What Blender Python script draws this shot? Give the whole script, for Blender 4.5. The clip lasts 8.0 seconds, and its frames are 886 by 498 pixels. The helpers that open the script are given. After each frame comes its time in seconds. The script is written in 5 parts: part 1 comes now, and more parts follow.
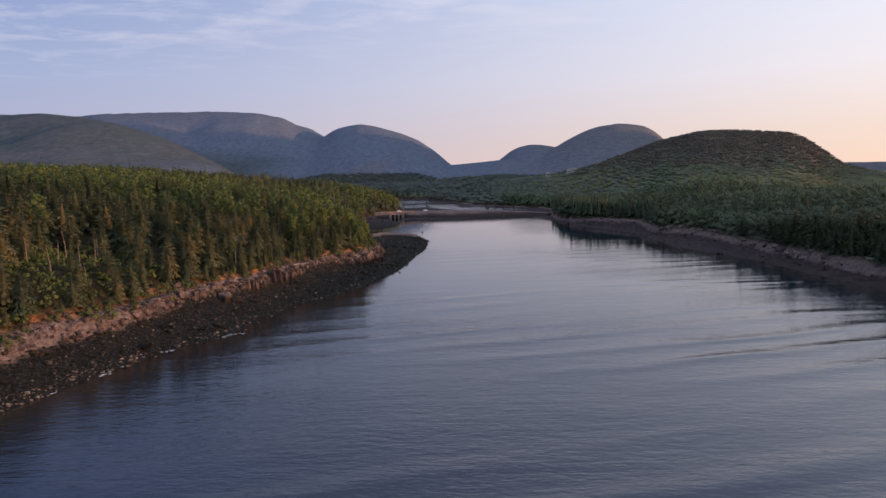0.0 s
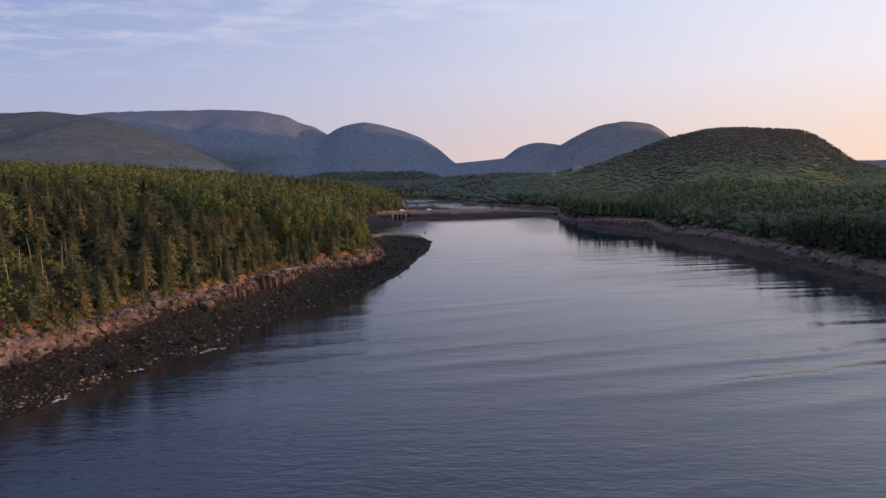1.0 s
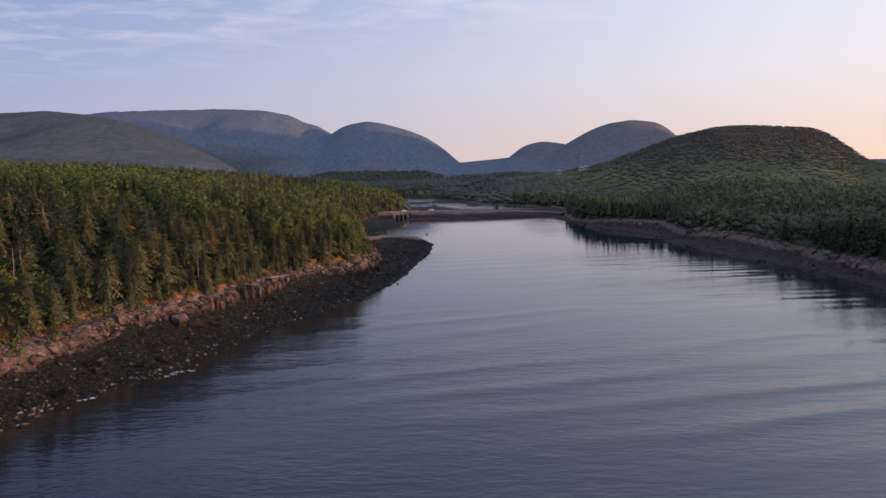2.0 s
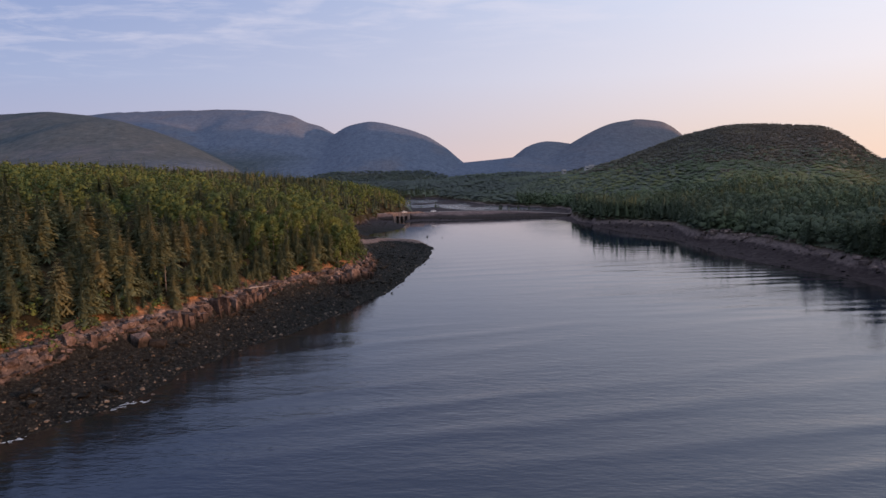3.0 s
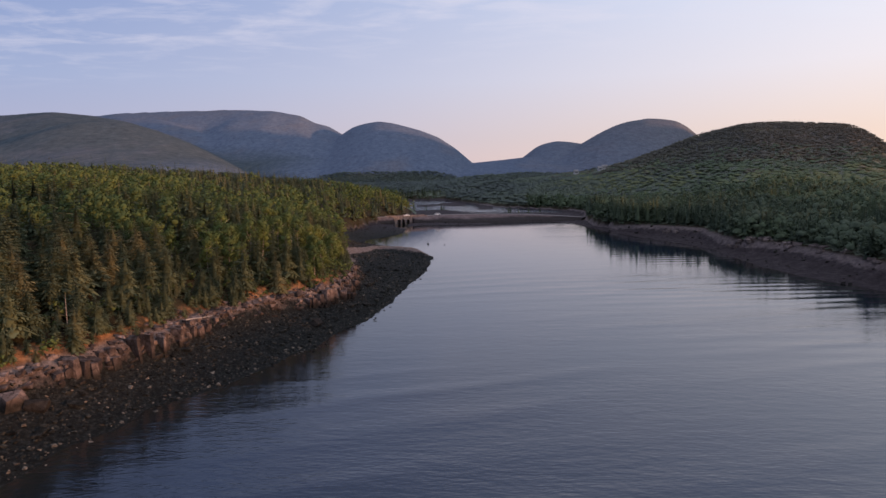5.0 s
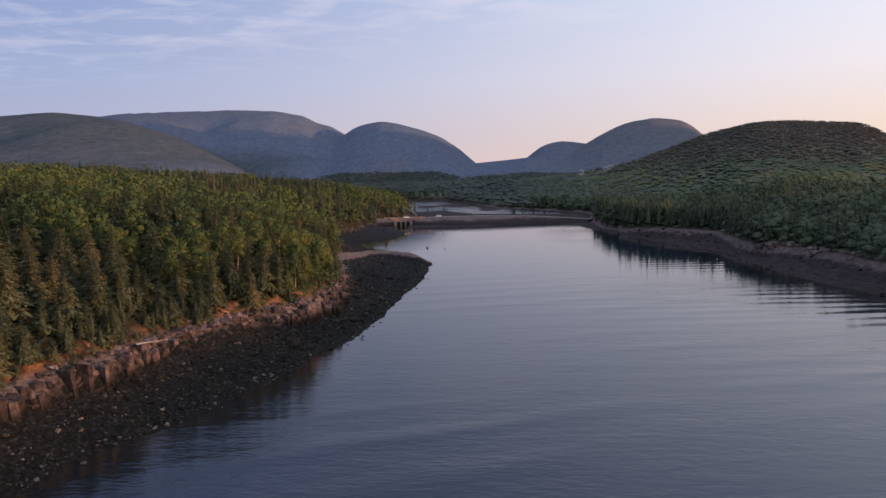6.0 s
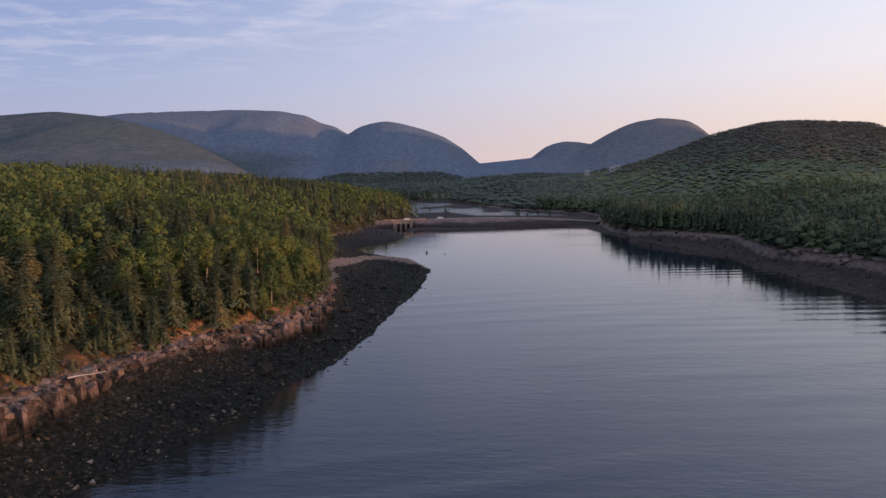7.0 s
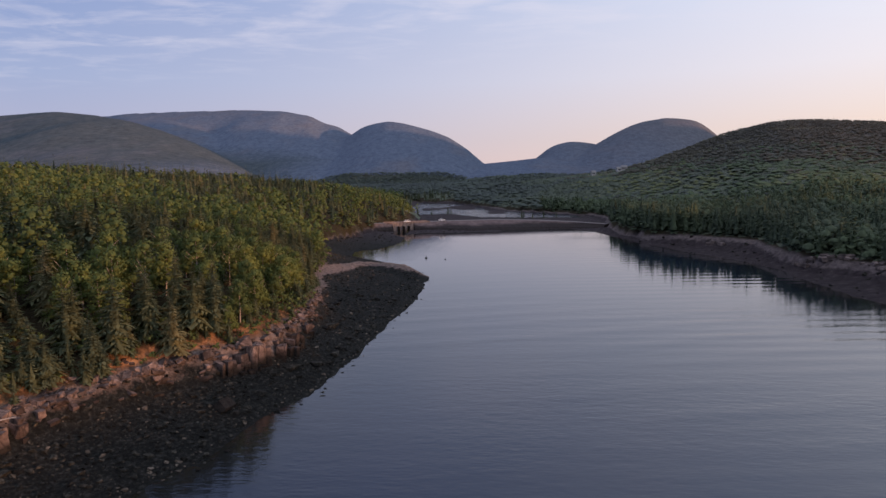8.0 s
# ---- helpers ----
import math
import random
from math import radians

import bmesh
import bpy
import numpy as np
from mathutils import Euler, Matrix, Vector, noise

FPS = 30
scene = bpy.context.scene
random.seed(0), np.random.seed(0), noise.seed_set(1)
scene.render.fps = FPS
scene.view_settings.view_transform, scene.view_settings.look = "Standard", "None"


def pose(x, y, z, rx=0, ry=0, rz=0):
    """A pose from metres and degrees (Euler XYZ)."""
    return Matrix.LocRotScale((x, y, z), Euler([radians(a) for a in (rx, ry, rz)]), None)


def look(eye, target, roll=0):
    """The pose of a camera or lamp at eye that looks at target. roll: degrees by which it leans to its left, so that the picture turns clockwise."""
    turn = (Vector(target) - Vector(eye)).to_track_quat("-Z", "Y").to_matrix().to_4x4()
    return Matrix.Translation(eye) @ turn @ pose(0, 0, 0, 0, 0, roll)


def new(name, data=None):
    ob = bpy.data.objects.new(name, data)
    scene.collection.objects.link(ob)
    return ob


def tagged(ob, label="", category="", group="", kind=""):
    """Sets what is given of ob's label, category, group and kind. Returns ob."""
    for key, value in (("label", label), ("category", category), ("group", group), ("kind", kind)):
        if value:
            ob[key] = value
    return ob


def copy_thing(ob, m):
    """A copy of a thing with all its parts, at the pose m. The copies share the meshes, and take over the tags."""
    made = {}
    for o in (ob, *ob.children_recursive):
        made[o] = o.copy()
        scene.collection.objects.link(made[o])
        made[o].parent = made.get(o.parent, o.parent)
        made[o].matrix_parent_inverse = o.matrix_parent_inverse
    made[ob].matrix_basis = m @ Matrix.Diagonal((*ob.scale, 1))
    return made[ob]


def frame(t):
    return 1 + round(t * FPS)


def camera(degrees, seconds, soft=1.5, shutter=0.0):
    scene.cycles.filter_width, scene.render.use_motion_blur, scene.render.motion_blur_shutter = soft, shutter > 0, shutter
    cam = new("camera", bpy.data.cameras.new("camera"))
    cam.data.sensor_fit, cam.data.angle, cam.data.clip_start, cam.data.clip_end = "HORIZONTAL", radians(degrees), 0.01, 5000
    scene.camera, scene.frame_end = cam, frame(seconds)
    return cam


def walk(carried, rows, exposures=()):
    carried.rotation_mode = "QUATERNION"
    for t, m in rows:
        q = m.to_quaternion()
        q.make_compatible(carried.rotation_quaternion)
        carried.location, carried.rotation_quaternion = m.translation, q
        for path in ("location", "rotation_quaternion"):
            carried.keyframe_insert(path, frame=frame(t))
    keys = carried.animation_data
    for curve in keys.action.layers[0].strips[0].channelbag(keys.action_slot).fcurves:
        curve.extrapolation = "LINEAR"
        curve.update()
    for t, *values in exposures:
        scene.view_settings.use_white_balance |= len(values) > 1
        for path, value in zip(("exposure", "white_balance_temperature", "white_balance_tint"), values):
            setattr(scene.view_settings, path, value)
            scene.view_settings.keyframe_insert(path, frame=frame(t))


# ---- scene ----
cam = camera(73.3, 8.0)
PATH = [
    (0, (0.504, 0.008, 36.135), (0.518, 1.994, 35.895), -0.8),
    (0.5, (0.522, 7.002, 36.061), (0.53, 8.987, 35.818), -0.8),
    (1, (0.929, 14.454, 35.962), (0.929, 16.439, 35.717), -0.8),
    (1.5, (1.558, 21.979, 35.998), (1.55, 23.964, 35.751), -0.8),
    (3, (4.079, 45.683, 35.761), (4.049, 47.668, 35.515), -1.0),
    (3.5, (5.014, 53.577, 35.792), (4.977, 55.562, 35.546), -1.0),
    (4, (5.723, 62.229, 35.853), (5.679, 64.214, 35.608), -1.0),
    (4.5, (6.67, 70.26, 35.738), (6.616, 72.245, 35.494), -1.0),
    (6, (8.847, 95.482, 35.672), (8.772, 97.466, 35.43), -1.1),
    (6.5, (9.344, 103.898, 35.702), (9.263, 105.882, 35.461), -1.0),
    (7, (9.946, 112.397, 35.77), (9.858, 114.381, 35.529), -1.0),
    (7.5, (10.662, 120.345, 35.787), (10.565, 122.329, 35.547), -1.0),
    (8, (11.067, 129.099, 35.707), (10.964, 131.082, 35.468), -1.0),
]
walk(cam, [(t, look(eye, target, roll)) for t, eye, target, roll in PATH])

# ---- light ----
SUN_AZIMUTH, SUN_HEIGHT = 108.0, 4.3          # degrees clockwise from +y, degrees above the horizon
world = bpy.data.worlds.new("sky")
scene.world = world
world.use_nodes = True


def build_sky(nt):
    nt.nodes.clear()
    N, L = nt.nodes.new, nt.links.new
    out, bg = N("ShaderNodeOutputWorld"), N("ShaderNodeBackground")
    sky = N("ShaderNodeTexSky")
    sky.sky_type, sky.sun_disc = "NISHITA", False
    sky.sun_elevation, sky.sun_rotation = radians(SUN_HEIGHT), radians(SUN_AZIMUTH)
    sky.altitude, sky.air_density, sky.dust_density, sky.ozone_density = 30, 1.0, 1.2, 2.5
    # thin cirrus, laid on a flat layer overhead
    geo, sep = N("ShaderNodeTexCoord"), N("ShaderNodeSeparateXYZ")
    L(geo.outputs["Generated"], sep.inputs[0])
    lift = N("ShaderNodeMath")
    lift.operation = "MAXIMUM"
    lift.inputs[1].default_value = 0.02
    L(sep.outputs["Z"], lift.inputs[0])
    div = N("ShaderNodeVectorMath")
    div.operation = "DIVIDE"
    comb = N("ShaderNodeCombineXYZ")
    for i in range(3):
        L(lift.outputs[0], comb.inputs[i])
    L(geo.outputs["Generated"], div.inputs[0])
    L(comb.outputs[0], div.inputs[1])
    mapping = N("ShaderNodeMapping")
    mapping.inputs["Scale"].default_value = (0.8, 1.25, 1.0)
    mapping.inputs["Rotation"].default_value = (0, 0, -0.12)
    mapping.inputs["Location"].default_value = (CLOUD_SHIFT[0], CLOUD_SHIFT[1], 0)
    L(div.outputs[0], mapping.inputs[0])
    noi = N("ShaderNodeTexNoise")
    noi.inputs["Scale"].default_value, noi.inputs["Detail"].default_value = 1.9, 9
    noi.inputs["Roughness"].default_value, noi.inputs["Distortion"].default_value = 0.62, 0.35
    L(mapping.outputs[0], noi.inputs["Vector"])
    ramp = N("ShaderNodeMapRange")
    ramp.inputs[1].default_value, ramp.inputs[2].default_value = 0.47, 0.68
    ramp.inputs[3].default_value, ramp.inputs[4].default_value = 0.0, 0.44
    # the cloud bank lies overhead and to the left and thins out towards the far right
    bank = N("ShaderNodeVectorMath")
    bank.operation = "DOT_PRODUCT"
    bank.inputs[1].default_value = (0.2, 1.0, 0.0)
    L(div.outputs[0], bank.inputs[0])
    fade = N("ShaderNodeMapRange")
    fade.inputs[1].default_value, fade.inputs[2].default_value = 5.6, 3.6
    L(bank.outputs["Value"], fade.inputs[0])
    # its edge is brighter ahead and towards the sun
    layer, edge, ahead, boost = N("ShaderNodeSeparateXYZ"), N("ShaderNodeMapRange"), N("ShaderNodeMapRange"), N("ShaderNodeMath")
    L(div.outputs[0], layer.inputs[0])
    edge.inputs[1].default_value, edge.inputs[2].default_value = 4.05, 3.55
    L(bank.outputs["Value"], edge.inputs[0])
    ahead.inputs[1].default_value, ahead.inputs[2].default_value, ahead.inputs[4].default_value = -1.6, 0.0, 0.13
    L(layer.outputs["X"], ahead.inputs[0])
    boost.operation = "MULTIPLY_ADD"
    L(edge.outputs[0], boost.inputs[0])
    L(ahead.outputs[0], boost.inputs[1])
    L(noi.outputs["Fac"], boost.inputs[2])
    L(boost.outputs[0], ramp.inputs[0])
    thin = N("ShaderNodeMapRange")
    thin.inputs[1].default_value, thin.inputs[2].default_value = 1.4, 3.2
    thin.inputs[3].default_value = 0.3
    L(bank.outputs["Value"], thin.inputs[0])
    cover = N("ShaderNodeMath")
    cover.operation = "MULTIPLY"
    L(fade.outputs[0], cover.inputs[0])
    L(thin.outputs[0], cover.inputs[1])
    mul = N("ShaderNodeMath")
    mul.operation = "MULTIPLY"
    L(ramp.outputs[0], mul.inputs[0])
    L(cover.outputs[0], mul.inputs[1])
    mix = N("ShaderNodeMix")
    mix.data_type = "RGBA"
    mix.inputs["B"].default_value = CLOUD_COLOUR
    L(mul.outputs[0], mix.inputs["Factor"])
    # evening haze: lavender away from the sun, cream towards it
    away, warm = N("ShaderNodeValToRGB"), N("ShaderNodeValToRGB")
    for node, stops in ((away, HAZE_FILL_AWAY), (warm, HAZE_FILL_SUN)):
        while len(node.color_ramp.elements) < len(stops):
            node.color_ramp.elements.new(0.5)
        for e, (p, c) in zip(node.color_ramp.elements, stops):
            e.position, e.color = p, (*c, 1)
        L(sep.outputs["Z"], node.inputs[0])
    flat = N("ShaderNodeVectorMath")
    flat.operation = "MULTIPLY"
    flat.inputs[1].default_value = (1, 1, 0)
    L(geo.outputs["Generated"], flat.inputs[0])
    unit = N("ShaderNodeVectorMath")
    unit.operation = "NORMALIZE"
    L(flat.outputs[0], unit.inputs[0])
    dot = N("ShaderNodeVectorMath")
    dot.operation = "DOT_PRODUCT"
    dot.inputs[1].default_value = (math.sin(radians(SUN_AZIMUTH)), math.cos(radians(SUN_AZIMUTH)), 0)
    L(unit.outputs[0], dot.inputs[0])
    toward = N("ShaderNodeMapRange")
    toward.inputs[1].default_value, toward.inputs[2].default_value = -0.82, 0.47
    L(dot.outputs["Value"], toward.inputs[0])
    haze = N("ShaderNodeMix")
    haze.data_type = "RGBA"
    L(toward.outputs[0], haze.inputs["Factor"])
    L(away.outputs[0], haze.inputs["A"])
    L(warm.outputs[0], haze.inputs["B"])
    gain = N("ShaderNodeVectorMath")
    gain.operation = "SCALE"
    gain.inputs["Scale"].default_value = 1 / SKY_STRENGTH
    L(haze.outputs["Result"], gain.inputs[0])
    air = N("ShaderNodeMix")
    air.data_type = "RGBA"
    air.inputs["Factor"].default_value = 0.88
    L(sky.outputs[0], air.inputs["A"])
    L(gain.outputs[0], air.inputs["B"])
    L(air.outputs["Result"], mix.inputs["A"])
    bg.inputs["Strength"].default_value = SKY_STRENGTH
    L(mix.outputs["Result"], bg.inputs["Color"])
    L(bg.outputs[0], out.inputs[0])


SKY_STRENGTH, CLOUD_SHIFT, CLOUD_COLOUR = 0.12, (-0.3, 3.15), (6.6, 6.3, 7.2, 1)
# stops from 0.6 up are added: dim for the water, bright overhead as fill
HAZE_FILL_AWAY = [(0.0, (0.60, 0.51, 0.64)), (0.06, (0.50, 0.49, 0.68)), (0.15, (0.41, 0.475, 0.72)), (0.3, (0.26, 0.355, 0.66)), (0.6, (0.17, 0.235, 0.52)), (0.8, (0.55, 0.60, 0.84)), (1.0, (1.2, 1.2, 1.34))]
HAZE_FILL_SUN = [(0.0, (1.18, 0.83, 0.62)), (0.06, (1.12, 0.87, 0.73)), (0.15, (1.10, 1.0, 1.02)), (0.3, (0.98, 1.04, 1.2)), (0.6, (0.62, 0.74, 1.08)), (1.0, (1.2, 1.2, 1.34))]
build_sky(world.node_tree)

sun_data = bpy.data.lights.new("sun", "SUN")
sun_data.energy, sun_data.angle, sun_data.color = 5.0, radians(1.2), (1.0, 0.49, 0.25)
sun = new("sun", sun_data)
A, EL = radians(SUN_AZIMUTH), radians(SUN_HEIGHT)
sun.matrix_world = look((0, 0, 300), (-1000 * math.sin(A) * math.cos(EL), -1000 * math.cos(A) * math.cos(EL), 300 - 1000 * math.sin(EL)))


# ---- noise and outlines in plan ----
def hash2(i, j, seed):
    h = (i.astype(np.int64) * 374761393 + j.astype(np.int64) * 668265263 + seed * 974711) & 0x7FFFFFFF
    h = ((h ^ (h >> 13)) * 1274126177) & 0x7FFFFFFF
    return ((h ^ (h >> 16)) & 0xFFFFF) / 0xFFFFF


def value_noise(x, y, seed=0):
    i, j = np.floor(x), np.floor(y)
    u, v = x - i, y - j
    u, v = u * u * (3 - 2 * u), v * v * (3 - 2 * v)
    a, b = hash2(i, j, seed), hash2(i + 1, j, seed)
    c, d = hash2(i, j + 1, seed), hash2(i + 1, j + 1, seed)
    return a * (1 - u) * (1 - v) + b * u * (1 - v) + c * (1 - u) * v + d * u * v


def fbm(x, y, seed=0, octaves=4):
    """Noise about zero, between -1 and 1."""
    total, amp, norm = 0, 1.0, 0
    for k in range(octaves):
        total = total + amp * (2 * value_noise(x * 2 ** k, y * 2 ** k, seed + k) - 1)
        norm += amp
        amp *= 0.5
    return total / norm


def signed(x, y, outline):
    """Distance to a closed outline, negative inside it."""
    best, inside = np.full(x.shape, 1e18), np.zeros(x.shape, bool)
    for (ax, ay), (bx, by) in zip(outline, outline[1:] + outline[:1]):
        ex, ey = bx - ax, by - ay
        t = np.clip(((x - ax) * ex + (y - ay) * ey) / (ex * ex + ey * ey), 0, 1)
        best = np.minimum(best, (x - ax - t * ex) ** 2 + (y - ay - t * ey) ** 2)
        if ey:
            inside ^= ((ay > y) != (by > y)) & (x < ax + (y - ay) * ex / ey)
    return np.where(inside, -1, 1) * np.sqrt(best)


LEFT_WATER = [(-240, -400), (-140, -250), (-105, -60), (-87.4, 20), (-77.2, 60), (-69.1, 91), (-65, 102), (-59, 120),
    (-49.9, 137), (-45.8, 152), (-38.7, 170), (-30.7, 188), (-23.6, 203), (-18.5, 221), (-13.9, 240), (-11.3, 258), (-8.2, 283),
    (-5.6, 308), (-5, 325), (-6.9, 345), (-11.9, 357), (-33, 389), (-46, 402), (-48, 416), (-37, 429), (-30, 446), (-30, 486),
    (-41, 510), (-43, 532), (-43, 543), (-31.5, 547), (-31.5, 500)]
HEAD_WATER = [(-22.2, 512), (-2.2, 512), (23.8, 515), (36.9, 529), (57.9, 528), (77.4, 530.3)]
RIGHT_WATER = [(87.2, 506), (92.1, 473.6), (99.9, 435.2), (108.5, 402), (118, 380), (123, 352), (120.5, 325),
    (118.5, 302), (122.5, 280), (131.5, 246), (134, 205.4), (136, 172), (140.5, 121.4), (152.3, 60.7), (170, -60),
    (200, -250), (300, -400)]
COVE = LEFT_WATER + HEAD_WATER + RIGHT_WATER + [(2800, -500), (2800, -4800), (-2800, -4800), (-2800, -500)]
POND = [(-48.4, 698), (-11.3, 720), (18.5, 660), (63.4, 645), (106.8, 634.5), (95, 676), (47.8, 738), (20.2, 818),
    (-17.3, 935), (-65.1, 978), (-61.7, 850)]
LEFT_EDGE = [(-270, -400), (-170, -250), (-128, -60), (-107.4, 20), (-94.2, 70), (-85.1, 98), (-78, 118), (-70.9, 133),
    (-66.8, 153), (-58.7, 168), (-51.7, 187), (-46.6, 205), (-40.5, 217), (-33.5, 223), (-28, 232), (-27.4, 245),
    (-29.3, 262), (-34.2, 290), (-41.1, 320), (-44.9, 345), (-49.8, 375), (-61.7, 400), (-69.6, 425), (-67.5, 455),
    (-61.3, 490), (-57.2, 520), (-55, 537), (-45, 558), (-37, 600), (-36, 640), (-42, 675), (-52.4, 700), (-58.2, 740), (-71.8, 820),
    (-79.5, 900), (-79.1, 985)]
RIGHT_EDGE = [(-15.2, 950), (22.2, 824), (51.8, 742), (99, 680.1), (116.9, 647.7), (116.7, 607.2), (110.5, 566.7),
    (102.3, 526.2), (101.2, 485.8), (103, 450.3), (117.9, 425), (134.8, 399.7), (130.6, 349.1), (139.5, 328.9), (142.3, 303.6),
    (145.1, 242.9), (145.9, 205.4), (150.7, 161.9), (167.4, 91.1), (190, -60), (230, -250), (330, -400)]
OPEN = LEFT_EDGE + RIGHT_EDGE + [(2900, -520), (2900, -4900), (-2900, -4900), (-2900, -520)]

TABLES = []                                   # depth, start of the foot, x and height along each crest


def crest(depth, start, xs, hs):
    """A crest line at a distance along y; its foot begins at a share of that distance. Even steps, corners rounded."""
    step = depth / 900
    g = np.arange(xs[0], xs[-1] + step, step)
    k = np.exp(-0.5 * (np.arange(-24, 25) / 3.2) ** 2)
    h = np.convolve(np.pad(np.interp(g, xs, hs), 24, mode="edge"), k / k.sum(), "valid")
    TABLES.append((depth, start, g, h))


# wooded ridge on the left
crest(1700, 0.3, [-1900, -1500, -1215, -1121, -1074, -996, -903, -811, -719, -658, -596, -480],
      [184, 209, 224, 229, 228, 220, 203, 173, 136, 106, 74, 0])
# long mountain
crest(2700, 0.45, [-2600, -1930, -1570, -1507, -1183, -983, -809, -685, -623, -561, -500, -438, -289, -150],
      [327, 340, 331, 341, 342, 344, 334, 311, 277, 261, 225, 189, 100, 0])
# wooded shoulder in front of the long mountain
crest(2250, 0.5, [-1500, -1250, -1079, -980, -895, -800, -733, -672, -590, -500],
      [240, 262, 262, 238, 210, 182, 156, 128, 80, 0])
# round mountain
crest(2400, 0.45, [-700, -548, -478, -444, -410, -365, -309, -253, -209, -142, -75, -9, 51, 92, 180],
      [60, 141, 189, 206, 228, 243, 249, 243, 230, 209, 182, 139, 86, 60, 0])
# low saddle
crest(2200, 0.42, [-250, -71, 53, 116, 157, 233, 323, 468, 800],
      [60, 72, 80, 85, 88, 96, 93, 89, 70])
# small dome
crest(2600, 0.5, [200, 234, 276, 320, 356, 405, 454, 515, 577, 675, 800],
      [50, 84, 112, 146, 161, 171, 168, 158, 134, 97, 0])
# domed mountain
crest(2300, 0.45, [250, 337, 402, 456, 488, 531, 574, 617, 681, 724, 789, 822, 859, 899, 988, 1200],
      [50, 93, 120, 147, 166, 187, 205, 218, 228, 226, 217, 202, 174, 140, 95, 60])
# near hill on the right
crest(1050, 0.28, [-80, 90, 224, 283, 342, 393, 421, 452, 490, 529, 568, 613, 638, 659, 690, 711, 741, 789, 1100, 1500],
      [0, 27, 40, 55, 76, 94, 100, 107, 110, 109, 107, 104, 95, 84, 63, 49, 43, 37, 35, 34])

# unseen high ground added beyond the right-hand hill to shade the mountains' feet
crest(1250, 0.7, [1010, 1060, 1150, 1600, 2600], [0, 200, 420, 450, 380])


BERM = [(-42, 318), (-39, 340), (-35, 361), (-25, 358), (-14, 350), (-8, 343)]


def along(x, y, line):
    """Distance to an open line."""
    best = np.full(x.shape, 1e18)
    for (ax, ay), (bx, by) in zip(line, line[1:]):
        ex, ey = bx - ax, by - ay
        t = np.clip(((x - ax) * ex + (y - ay) * ey) / (ex * ex + ey * ey), 0, 1)
        best = np.minimum(best, (x - ax - t * ex) ** 2 + (y - ay - t * ey) ** 2)
    return np.sqrt(best)


